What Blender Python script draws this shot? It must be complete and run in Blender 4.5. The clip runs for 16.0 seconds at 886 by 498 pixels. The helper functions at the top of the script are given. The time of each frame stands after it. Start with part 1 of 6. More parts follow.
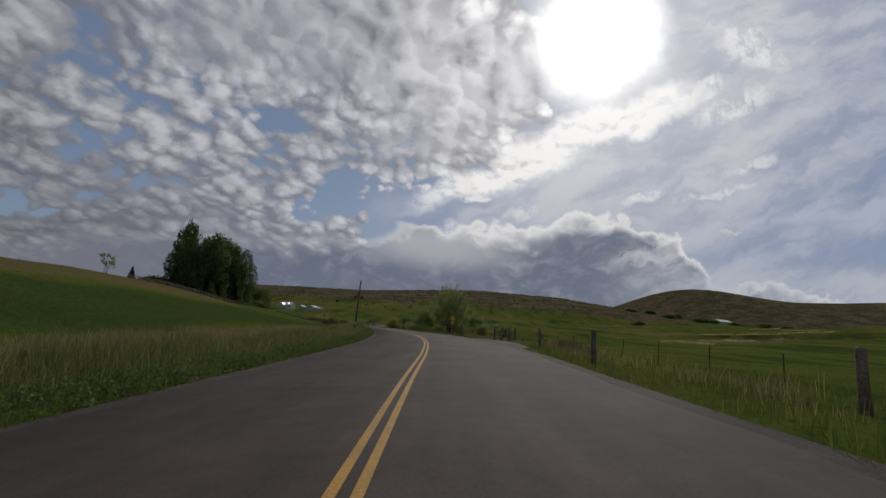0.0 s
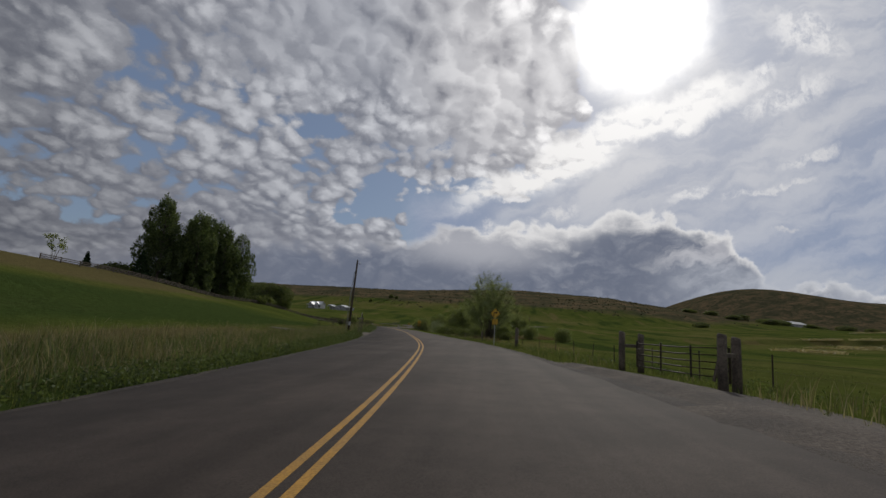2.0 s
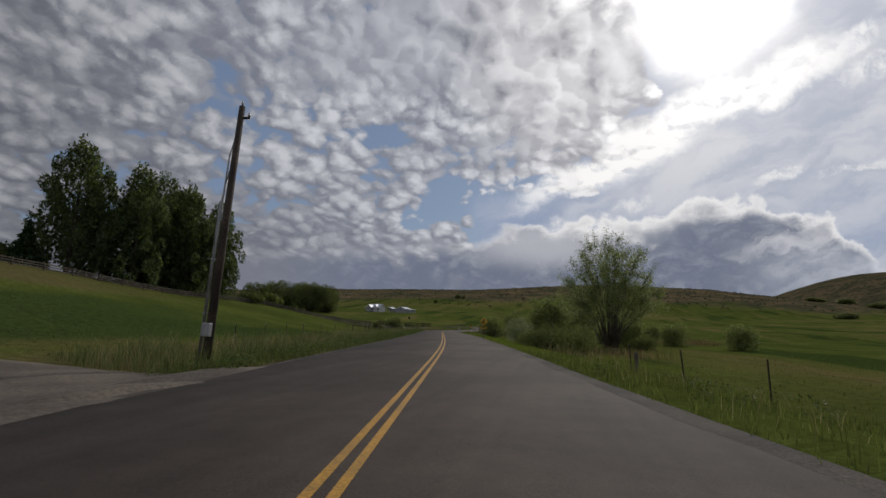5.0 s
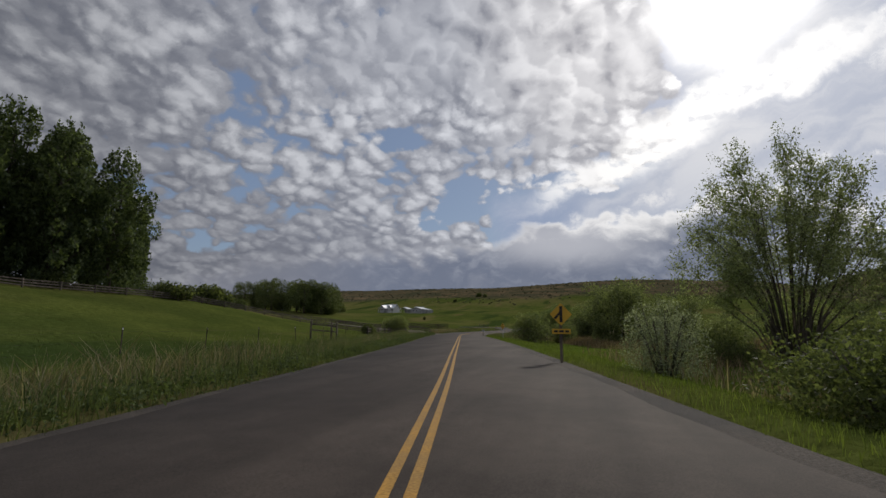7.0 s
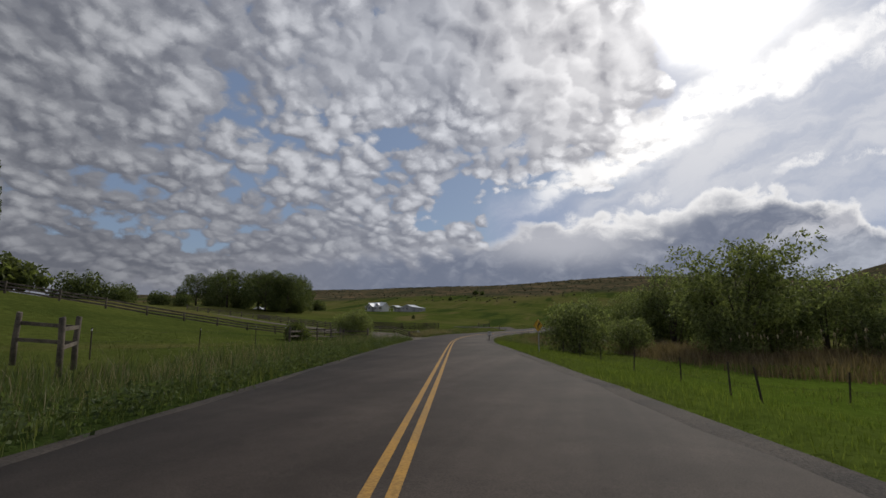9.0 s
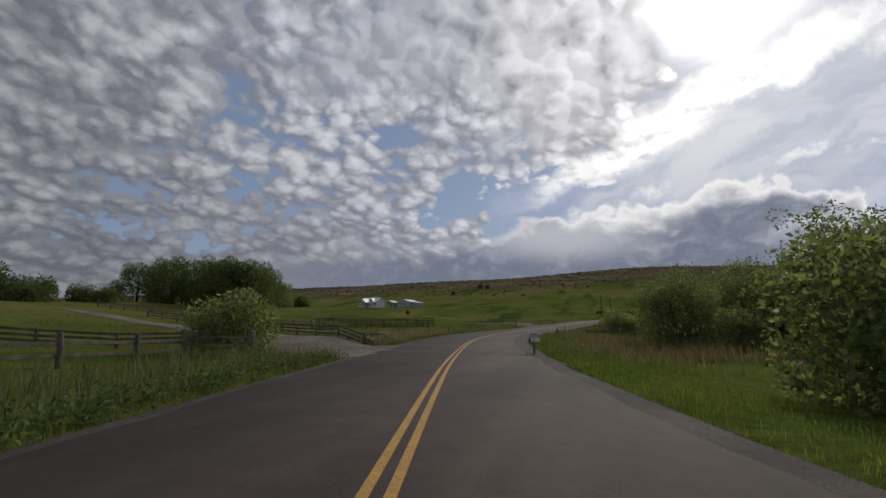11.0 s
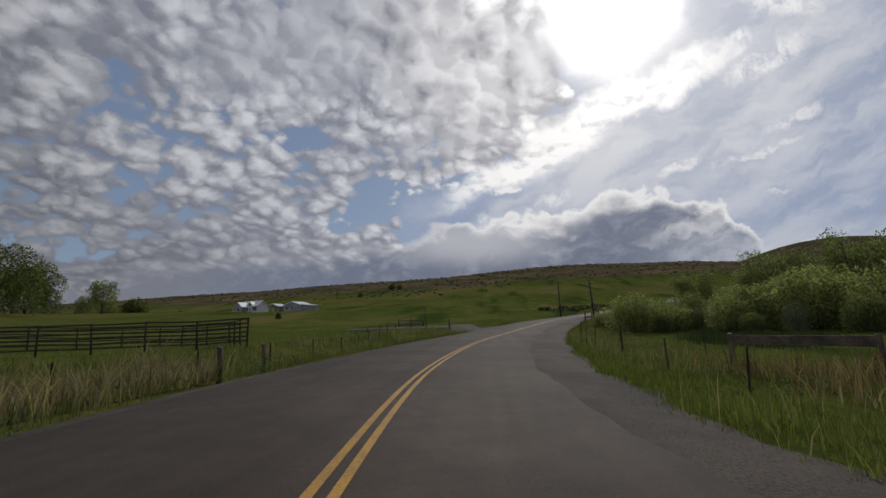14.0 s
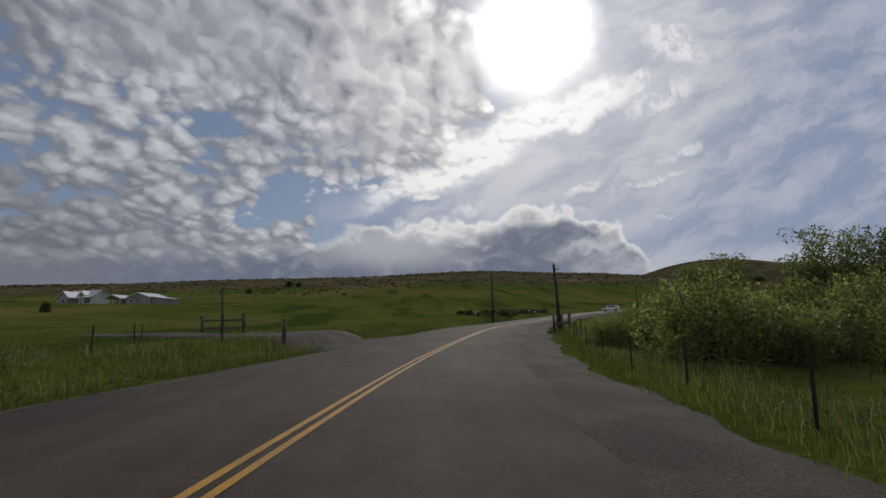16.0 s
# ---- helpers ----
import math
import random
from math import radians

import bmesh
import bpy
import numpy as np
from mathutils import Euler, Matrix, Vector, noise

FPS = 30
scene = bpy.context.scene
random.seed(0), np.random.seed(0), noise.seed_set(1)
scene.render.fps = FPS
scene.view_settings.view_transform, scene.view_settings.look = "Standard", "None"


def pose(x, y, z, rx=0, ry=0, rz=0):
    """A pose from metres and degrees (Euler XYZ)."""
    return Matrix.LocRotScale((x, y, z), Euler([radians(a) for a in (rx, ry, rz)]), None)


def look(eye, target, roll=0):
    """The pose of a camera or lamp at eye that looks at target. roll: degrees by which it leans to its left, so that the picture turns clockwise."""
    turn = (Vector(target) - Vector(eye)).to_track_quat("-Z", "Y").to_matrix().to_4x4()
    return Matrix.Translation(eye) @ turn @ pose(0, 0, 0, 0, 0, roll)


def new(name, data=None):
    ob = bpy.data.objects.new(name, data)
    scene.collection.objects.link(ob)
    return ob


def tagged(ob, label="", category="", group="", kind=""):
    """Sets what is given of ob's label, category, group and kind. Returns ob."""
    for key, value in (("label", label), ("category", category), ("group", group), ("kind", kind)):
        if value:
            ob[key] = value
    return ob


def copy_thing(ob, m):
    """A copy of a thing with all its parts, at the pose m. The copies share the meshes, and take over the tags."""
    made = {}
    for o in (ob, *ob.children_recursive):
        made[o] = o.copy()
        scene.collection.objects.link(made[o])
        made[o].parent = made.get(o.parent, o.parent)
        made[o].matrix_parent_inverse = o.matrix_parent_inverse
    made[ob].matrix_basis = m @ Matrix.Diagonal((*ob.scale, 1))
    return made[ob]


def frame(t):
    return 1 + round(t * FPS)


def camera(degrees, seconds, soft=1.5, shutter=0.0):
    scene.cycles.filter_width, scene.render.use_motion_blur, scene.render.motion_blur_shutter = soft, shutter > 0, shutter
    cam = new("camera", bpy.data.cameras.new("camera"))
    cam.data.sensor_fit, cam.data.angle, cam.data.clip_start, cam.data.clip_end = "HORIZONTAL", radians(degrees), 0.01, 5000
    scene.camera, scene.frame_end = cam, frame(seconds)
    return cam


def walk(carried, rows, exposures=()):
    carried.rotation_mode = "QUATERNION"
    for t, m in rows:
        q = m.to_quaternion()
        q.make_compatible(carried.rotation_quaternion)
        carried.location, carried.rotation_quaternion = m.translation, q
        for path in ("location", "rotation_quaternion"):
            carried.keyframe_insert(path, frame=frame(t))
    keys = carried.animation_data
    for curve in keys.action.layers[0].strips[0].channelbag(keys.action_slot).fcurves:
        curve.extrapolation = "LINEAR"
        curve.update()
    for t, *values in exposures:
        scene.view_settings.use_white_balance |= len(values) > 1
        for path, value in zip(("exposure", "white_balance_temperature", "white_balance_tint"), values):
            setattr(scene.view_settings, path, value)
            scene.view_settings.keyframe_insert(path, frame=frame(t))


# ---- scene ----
cam = camera(87.8, 16.0, soft=1.5)
# seconds, eye (m), Euler angles (degrees)
PATH = [
    (0.0, 0.00, 0.00, 1.420, 99.45, -3.41, 0.03),
    (0.5, 0.33, 8.20, 1.443, 99.45, -3.35, 1.07),
    (1.0, 0.50, 16.41, 1.457, 99.35, -3.17, 2.18),
    (1.5, 0.50, 24.60, 1.455, 99.22, -3.40, 3.45),
    (2.0, 0.32, 32.79, 1.452, 99.31, -3.65, 4.84),
    (2.5, -0.08, 40.95, 1.451, 99.24, -3.55, 6.52),
    (3.0, -0.74, 49.10, 1.423, 98.95, -3.19, 8.29),
    (3.5, -1.64, 57.22, 1.386, 99.16, -2.38, 9.92),
    (4.0, -2.78, 65.31, 1.359, 99.13, -2.75, 11.52),
    (6.5, -10.66, 105.29, 1.218, 99.22, -0.44, 15.86),
    (7.0, -12.58, 113.20, 1.187, 99.18, -0.61, 16.21),
    (7.5, -14.52, 121.11, 1.149, 99.10, -1.07, 16.17),
    (8.0, -16.40, 129.02, 1.118, 99.23, -1.58, 15.66),
    (8.5, -18.25, 136.93, 1.079, 99.02, -0.49, 15.50),
    (9.0, -20.11, 144.83, 1.032, 99.16, -0.33, 15.74),
    (11.5, -29.67, 184.10, 0.687, 98.76, 0.92, 16.10),
    (12.0, -31.55, 191.92, 0.598, 98.93, 0.91, 15.25),
    (12.5, -33.27, 199.78, 0.522, 98.93, 0.68, 13.68),
    (13.0, -34.70, 207.67, 0.433, 98.78, 1.75, 11.09),
    (13.5, -35.78, 215.61, 0.324, 98.69, 2.17, 8.34),
    (14.0, -36.49, 223.57, 0.239, 99.14, 2.62, 5.56),
    (14.5, -36.79, 231.55, 0.197, 99.30, 1.59, 2.66),
    (15.0, -36.65, 239.53, 0.190, 99.59, 1.34, -0.59),
    (15.5, -36.09, 247.47, 0.204, 99.59, 0.83, -3.20),
    (16.0, -35.20, 255.38, 0.206, 99.38, 0.95, -5.39),
]
walk(cam, [(t, pose(x, y, z, rx, ry, rz)) for t, x, y, z, rx, ry, rz in PATH],
     exposures=[(0.0, -0.28), (4.0, -0.18), (7.0, -0.02), (12.0, 0.0), (14.0, -0.12), (16.0, -0.25)])

# ---- sky, sun ----
SUN_AZ, SUN_EL = radians(18.3), radians(33.6)
SUN_DIR = Vector((math.sin(SUN_AZ) * math.cos(SUN_EL), math.cos(SUN_AZ) * math.cos(SUN_EL), math.sin(SUN_EL)))
sun_data = bpy.data.lights.new("sun", "SUN")
sun_data.energy, sun_data.angle, sun_data.color = 1.9, radians(4.0), (1.0, 0.95, 0.86)
sun = new("sun", sun_data)
sun.matrix_world = look(SUN_DIR * 200, (0, 0, 0))


class Nodes:
    """Short hand for building a node tree."""

    def __init__(self, tree):
        self.tree = tree
        tree.nodes.clear()

    def add(self, kind):
        return self.tree.nodes.new(kind)

    def link(self, a, b):
        self.tree.links.new(a, b)

    def put(self, socket, v):
        if isinstance(v, bpy.types.NodeSocket):
            self.link(v, socket)
        else:
            socket.default_value = v

    def math(self, op, a, b=0.0, c=0.0, clamp=False):
        n = self.add("ShaderNodeMath")
        n.operation, n.use_clamp = op, clamp
        for i, v in enumerate((a, b, c)):
            self.put(n.inputs[i], v)
        return n.outputs[0]

    def vec(self, op, a, b=(0, 0, 0), scale=None):
        n = self.add("ShaderNodeVectorMath")
        n.operation = op
        self.put(n.inputs[0], a)
        self.put(n.inputs[1], b)
        if scale is not None:
            self.put(n.inputs["Scale"], scale)
        return n.outputs["Value"] if op in ("DOT_PRODUCT", "LENGTH", "DISTANCE") else n.outputs["Vector"]

    def ramp(self, v, lo, hi, a=0.0, b=1.0):
        n = self.add("ShaderNodeMapRange")
        n.interpolation_type = "SMOOTHSTEP"
        for k, q in zip(("Value", "From Min", "From Max", "To Min", "To Max"), (v, lo, hi, a, b)):
            self.put(n.inputs[k], q)
        return n.outputs[0]

    def mix(self, f, a, b, blend="MIX"):
        n = self.add("ShaderNodeMix")
        n.data_type, n.blend_type = "RGBA", blend
        self.put(n.inputs[0], f)
        for i, v in ((6, a), (7, b)):
            self.put(n.inputs[i], (*v, 1.0) if isinstance(v, tuple) and len(v) == 3 else v)
        return n.outputs[2]

    def noise(self, at, scale, detail=4.0, rough=0.55, distortion=0.0, out=0):
        n = self.add("ShaderNodeTexNoise")
        self.put(n.inputs["Vector"], at)
        for k, q in zip(("Scale", "Detail", "Roughness", "Distortion"), (scale, detail, rough, distortion)):
            n.inputs[k].default_value = q
        return n.outputs[out]

    def cells(self, at, scale, smooth=0.6, feature="SMOOTH_F1"):
        n = self.add("ShaderNodeTexVoronoi")
        n.feature = feature
        self.put(n.inputs["Vector"], at)
        n.inputs["Scale"].default_value = scale
        if feature == "SMOOTH_F1":
            n.inputs["Smoothness"].default_value = smooth
        return n.outputs[0]


def make_sky():
    world = bpy.data.worlds.new("sky")
    world.use_nodes = True
    scene.world = world
    N = Nodes(world.node_tree)
    d = N.add("ShaderNodeTexCoord").outputs["Generated"]
    xyz = N.add("ShaderNodeSeparateXYZ")
    N.link(d, xyz.inputs[0])
    dz = xyz.outputs[2]
    up = N.math("MAXIMUM", dz, 0.0)
    # the cloud layer, a sheet overhead seen in perspective
    flat = N.vec("MULTIPLY", N.vec("SCALE", d, scale=N.math("DIVIDE", 1.0, N.math("ADD", up, 0.50))), (1, 1, 0))
    # the view down the valley: across (u) and up (v), as tangents
    fwd, right, top = VALLEY @ Vector((0, 0, -1)), VALLEY @ Vector((1, 0, 0)), VALLEY @ Vector((0, 1, 0))
    ahead = N.vec("DOT_PRODUCT", d, tuple(fwd))
    depth = N.math("MAXIMUM", ahead, 0.15)
    front = N.ramp(ahead, 0.15, 0.4)
    u = N.math("DIVIDE", N.vec("DOT_PRODUCT", d, tuple(right)), depth)
    v = N.math("DIVIDE", N.vec("DOT_PRODUCT", d, tuple(top)), depth)
    cu = N.add("ShaderNodeCombineXYZ")
    N.link(u, cu.inputs[0])
    N.link(v, cu.inputs[1])
    plain = cu.outputs[0]
    curl = N.vec("SUBTRACT", N.noise(plain, 7.0, 7.0, 0.62, out=1), (0.5, 0.5, 0.5))
    ragged = N.vec("ADD", plain, N.vec("SCALE", curl, scale=0.11))
    rag = N.add("ShaderNodeSeparateXYZ")
    N.link(ragged, rag.inputs[0])
    ru, rv = rag.outputs[0], rag.outputs[1]

    def spot(a, b, ra, rb, turn, lo, hi, at):
        """1 inside an ellipse of the view, 0 outside."""
        c, s = math.cos(radians(turn)), math.sin(radians(turn))
        off = N.vec("SUBTRACT", at, (a, b, 0.0))
        p = N.vec("DOT_PRODUCT", off, (c / ra, s / ra, 0.0))
        q = N.vec("DOT_PRODUCT", off, (-s / rb, c / rb, 0.0))
        r = N.math("SQRT", N.math("ADD", N.math("MULTIPLY", p, p), N.math("MULTIPLY", q, q)))
        return N.math("MULTIPLY", N.ramp(r, lo, hi, 1.0, 0.0), front)

    def total(*vs):
        out = vs[0]
        for w in vs[1:]:
            out = N.math("ADD", out, w)
        return out

    # clear blue behind the clouds
    sky = N.add("ShaderNodeTexSky")
    sky.sky_type = "NISHITA"
    sky.sun_disc, sky.sun_elevation, sky.sun_rotation = False, SUN_EL, SUN_AZ
    sky.air_density, sky.dust_density, sky.ozone_density = 1.0, 0.6, 1.5
    blue = N.mix(0.45, N.vec("SCALE", sky.outputs[0], scale=SKY), (0.235, 0.30, 0.45))
    toward = N.vec("DOT_PRODUCT", d, tuple(SUN_DIR))
    near = N.ramp(toward, 0.86, 0.985)

    # puffs of the layer
    wob = N.vec("SUBTRACT", N.noise(flat, 6.0, 3.0, out=1), (0.5, 0.5, 0.5))
    frill = N.vec("SUBTRACT", N.noise(flat, 26.0, 6.0, 0.62, out=1), (0.5, 0.5, 0.5))
    q0 = N.vec("ADD", flat, N.vec("ADD", N.vec("SCALE", wob, scale=0.08), N.vec("SCALE", frill, scale=0.034)))

    def heaps(at):
        big = N.math("SUBTRACT", 1.0, N.cells(at, 12.5, 0.35))
        small = N.math("SUBTRACT", 1.0, N.cells(at, 25.0, 0.35))
        return N.math("ADD", N.math("MULTIPLY", big, 0.55), N.math("MULTIPLY", small, 0.40))

    puff = heaps(q0)
    sun_at = SUN_DIR / (SUN_DIR.z + 0.50)
    to_sun = N.vec("NORMALIZE", N.vec("SUBTRACT", (sun_at.x, sun_at.y, 0.0), flat))
    side = N.math("SUBTRACT", puff, heaps(N.vec("ADD", q0, N.vec("SCALE", to_sun, scale=0.012))))
    relief = N.ramp(side, -0.10, 0.10)
    fine = N.noise(q0, 30.0, 8.0, 0.68)
    broad = N.noise(flat, 3.1, 4.0, 0.55)
    body = total(puff, N.math("MULTIPLY", N.math("SUBTRACT", fine, 0.5), 0.34), N.math("MULTIPLY", N.math("SUBTRACT", broad, 0.5), 0.45))
    # where the layer opens
    gaps = total(N.math("MULTIPLY", spot(-0.557, 0.308, 0.147, 0.049, 4, 0.45, 1.2, ragged), 0.16), N.math("MULTIPLY", spot(-0.373, 0.333, 0.135, 0.027, -18, 0.45, 1.2, ragged), 0.16), N.math("MULTIPLY", spot(-0.213, 0.253, 0.123, 0.042, 6, 0.45, 1.2, ragged), 0.20),
                 N.math("MULTIPLY", spot(-0.496, 0.216, 0.135, 0.074, 0, 0.45, 1.2, ragged), 0.07), N.math("MULTIPLY", spot(-0.226, 0.382, 0.074, 0.032, -10, 0.45, 1.2, ragged), 0.10), N.math("MULTIPLY", spot(-0.017, 0.118, 0.117, 0.039, -4, 0.45, 1.2, ragged), 0.24),
                 N.math("MULTIPLY", spot(-0.103, 0.075, 0.086, 0.027, 10, 0.45, 1.2, ragged), 0.30), N.math("MULTIPLY", spot(-0.698, 0.069, 0.184, 0.044, -12, 0.45, 1.2, ragged), 0.15), N.math("MULTIPLY", spot(0.326, 0.097, 0.11, 0.02, 8, 0.45, 1.2, ragged), 0.5), N.math("MULTIPLY", spot(0.13, 0.136, 0.074, 0.02, 0, 0.45, 1.2, ragged), 0.35))
    grow = total(N.math("MULTIPLY", spot(-0.888, 0.467, 0.515, 0.282, 0, 0.3, 1.3, ragged), 0.14), N.math("MULTIPLY", spot(0.056, 0.443, 0.344, 0.233, 0, 0.5, 1.2, ragged), 0.25), N.math("MULTIPLY", spot(-0.888, 0.013, 0.368, 0.074, -6, 0.45, 1.2, ragged), 0.35), N.math("MULTIPLY", spot(-0.275, 0.001, 0.319, 0.055, -3, 0.45, 1.2, ragged), 0.30))
    # edge of the layer against the open side, running up to the right
    edge = N.math("SUBTRACT", rv, N.math("MULTIPLY_ADD", N.math("MAXIMUM", N.math("SUBTRACT", ru, 0.255), 0.0), 0.52, 0.112))
    flank = N.math("SUBTRACT", N.math("MULTIPLY_ADD", N.math("SUBTRACT", 0.54, v), 0.36, 0.318), ru)
    opened = N.math("MULTIPLY", N.math("SUBTRACT", 1.0, N.math("MULTIPLY", N.ramp(edge, -0.03, 0.02), N.ramp(flank, -0.05, 0.02))), N.math("MULTIPLY", front, N.ramp(ru, -0.03, 0.06)))
    amount = N.math("SUBTRACT", N.math("ADD", body, grow), N.math("ADD", gaps, N.math("MULTIPLY", opened, 0.75)))
    cover = N.ramp(amount, 0.21, 0.40)
    # dark heart of the layer in front of the sun
    heart = N.math("MINIMUM", total(spot(0.173, 0.388, 0.184, 0.117, 10, 0.5, 1.25, ragged), spot(0.02, 0.467, 0.209, 0.135, -20, 0.35, 1.3, ragged), N.math("MULTIPLY", spot(0.093, 0.228, 0.16, 0.032, 6, 0.45, 1.2, ragged), 0.6), N.math("MULTIPLY", spot(-0.177, 0.467, 0.282, 0.11, 10, 0.3, 1.3, ragged), 0.45)), 1.0)
    lump = N.ramp(total(puff, N.math("MULTIPLY", fine, 0.30), N.math("MULTIPLY", broad, 0.30)), 0.66, 1.06)
    lit = total(N.math("MULTIPLY", relief, 0.26), N.math("MULTIPLY", lump, 0.62), N.math("MULTIPLY", fine, 0.40))
    backlit = N.math("SUBTRACT", total(N.math("MULTIPLY", relief, 0.30), N.math("MULTIPLY", N.math("SUBTRACT", 1.0, lump), 0.55), N.math("MULTIPLY", fine, 0.20)), 0.12)
    bright = N.math("ADD", N.math("MULTIPLY", lit, N.math("SUBTRACT", 1.0, heart)), N.math("MULTIPLY", backlit, heart))
    dull = N.math("SUBTRACT", 1.0, N.math("MULTIPLY", N.ramp(v, 0.02, 0.22, 0.40, 0.0), N.ramp(u, 0.0, -0.45)))
    bright = N.math("MULTIPLY", N.math("SUBTRACT", bright, 0.10, clamp=True), dull)
    white = N.mix(near, (0.66, 0.675, 0.725), (1.08, 1.065, 1.07))
    grey = N.mix(near, (0.200, 0.214, 0.264), (0.29, 0.29, 0.325))
    # clouds dim away from the sun; unseen sky behind brightened as fill light
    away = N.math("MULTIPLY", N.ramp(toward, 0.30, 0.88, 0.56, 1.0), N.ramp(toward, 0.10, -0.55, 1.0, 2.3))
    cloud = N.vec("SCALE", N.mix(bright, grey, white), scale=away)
    # thin veil on the open side
    sl = N.add("ShaderNodeCombineXYZ")
    N.link(N.vec("DOT_PRODUCT", plain, (0.93, 0.36, 0.0)), sl.inputs[0])
    N.link(N.vec("DOT_PRODUCT", plain, (-0.36, 0.93, 0.0)), sl.inputs[1])
    slant = sl.outputs[0]
    streak = N.noise(N.vec("MULTIPLY", N.vec("ADD", N.vec("SCALE", curl, scale=0.12), slant), (1.0, 3.6, 0.0)), 3.0, 7.0, 0.6)
    haze = N.mix(N.ramp(streak, 0.36, 0.66), N.mix(near, (0.285, 0.345, 0.49), (0.44, 0.47, 0.555)), N.mix(near, (0.46, 0.50, 0.60), (0.66, 0.665, 0.70)))
    open_sky = N.mix(N.math("MULTIPLY", opened, N.ramp(streak, 0.30, 0.55, 0.80, 0.96)), blue, haze)
    tuft = N.math("MULTIPLY", total(spot(0.879, 0.384, 0.135, 0.032, 20, 0.45, 1.2, ragged), spot(0.915, 0.526, 0.11, 0.054, -14, 0.45, 1.2, ragged), spot(0.645, 0.139, 0.059, 0.017, 24, 0.45, 1.2, ragged), spot(0.934, 0.247, 0.086, 0.017, 18, 0.45, 1.2, ragged), spot(0.805, 0.425, 0.061, 0.025, 40, 0.45, 1.2, ragged), spot(0.872, 0.07, 0.042, 0.009, 0, 0.45, 1.2, ragged), spot(0.339, 0.097, 0.054, 0.015, 16, 0.45, 1.2, ragged), spot(0.829, 0.167, 0.147, 0.011, 14, 0.45, 1.2, ragged)), N.ramp(N.noise(ragged, 22.0, 6.0, 0.7), 0.36, 0.62))
    open_sky = N.mix(N.math("MULTIPLY", N.math("MINIMUM", tuft, 1.0), 0.8), open_sky, N.mix(near, (0.62, 0.62, 0.645), (0.93, 0.92, 0.92)))
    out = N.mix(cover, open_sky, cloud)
    # bright ribbon under the sun and the lit tatters at the layer's edge
    ribbon_at = N.math("MINIMUM", total(spot(0.59, 0.33, 0.245, 0.049, 22, 0.55, 1.1, ragged), spot(0.375, 0.212, 0.16, 0.056, 28, 0.4, 1.2, ragged), N.math("MULTIPLY", spot(0.216, 0.142, 0.135, 0.029, 22, 0.4, 1.2, ragged), 0.8)), 1.0)
    glowing = N.math("MULTIPLY", ribbon_at, N.ramp(N.math("ADD", N.math("MULTIPLY", fine, 0.8), N.math("MULTIPLY", relief, 0.3)), 0.28, 0.52, 0.50, 1.0))
    out = N.mix(glowing, out, (1.0, 0.985, 0.975))
    # heaped bank and rain low over the hills
    low = N.noise(N.vec("MULTIPLY", ragged, (1.0, 2.2, 1.0)), 8.5, 8.0, 0.6)
    knob = N.math("SUBTRACT", 1.0, N.cells(N.vec("ADD", plain, N.vec("SCALE", curl, scale=0.05)), 26.0, 0.3))
    brow = total(N.ramp(u, -0.75, -0.45, -0.02, 0.02), N.ramp(u, -0.05, 0.12, 0.0, 0.045), N.ramp(u, 0.38, 0.48, 0.0, 0.040), N.ramp(u, 0.56, 0.66, 0.0, -0.035), N.ramp(u, 0.72, 0.86, 0.0, -0.11), N.ramp(u, 0.9, 1.3, 0.0, -0.05))
    swell = N.math("ADD", N.math("MULTIPLY", N.math("SUBTRACT", low, 0.5), 0.10), N.math("MULTIPLY", N.math("SUBTRACT", knob, 0.65), 0.028))
    rim = N.math("SUBTRACT", N.math("ADD", brow, swell), v)
    bank = N.math("MULTIPLY", N.ramp(rim, -0.004, N.ramp(u, -0.3, 0.3, 0.05, 0.012)), front)
    shade = N.mix(N.ramp(N.math("ADD", low, N.math("MULTIPLY", knob, 0.10)), 0.50, 0.88), (0.158, 0.182, 0.248), (0.36, 0.38, 0.44))
    shade = N.mix(spot(0.148, 0.011, 0.209, 0.059, -4, 0.2, 1.3, plain), shade, (0.44, 0.45, 0.50))
    shade = N.mix(N.math("MULTIPLY", spot(0.67, 0.007, 0.16, 0.074, -12, 0.3, 1.2, ragged), N.ramp(streak, 0.46, 0.62, 0.0, 0.8)), shade, (0.60, 0.60, 0.64))
    shade = N.mix(N.ramp(u, -0.55, -0.2), (0.190, 0.202, 0.246), shade)
    heap = N.mix(N.math("MULTIPLY", N.ramp(rim, 0.0, N.math("ADD", N.ramp(u, 0.0, 0.4, 0.036, 0.066), N.ramp(u, 0.5, 0.62, 0.0, -0.026))), N.ramp(low, 0.25, 0.5, 0.82, 1.0)), N.mix(N.ramp(u, -0.25, 0.25), (0.40, 0.405, 0.45), (0.88, 0.87, 0.87)), shade)
    out = N.mix(bank, out, heap)
    # pale strip of light under the bank on the open side
    out = N.mix(N.math("MULTIPLY", N.math("MULTIPLY", N.ramp(u, 0.5, 0.8), N.ramp(v, 0.02, -0.04)), N.math("MULTIPLY", N.ramp(streak, 0.35, 0.6, 0.25, 0.85), front)), out, (0.50, 0.53, 0.60))
    # glare of the sun through the thin cloud
    out = N.mix(N.math("MULTIPLY", N.math("POWER", N.ramp(N.math("MULTIPLY_ADD", N.math("SUBTRACT", N.noise(plain, 9.0, 4.0), 0.5), 0.006, toward), 0.9885, 0.9988), 1.5), 0.98), out, (1.6, 1.57, 1.53))
    halo = N.math("POWER", N.math("MAXIMUM", toward, 0.0), 34.0)
    out = N.mix(1.0, out, N.vec("SCALE", (0.24, 0.235, 0.23), scale=halo), "ADD")
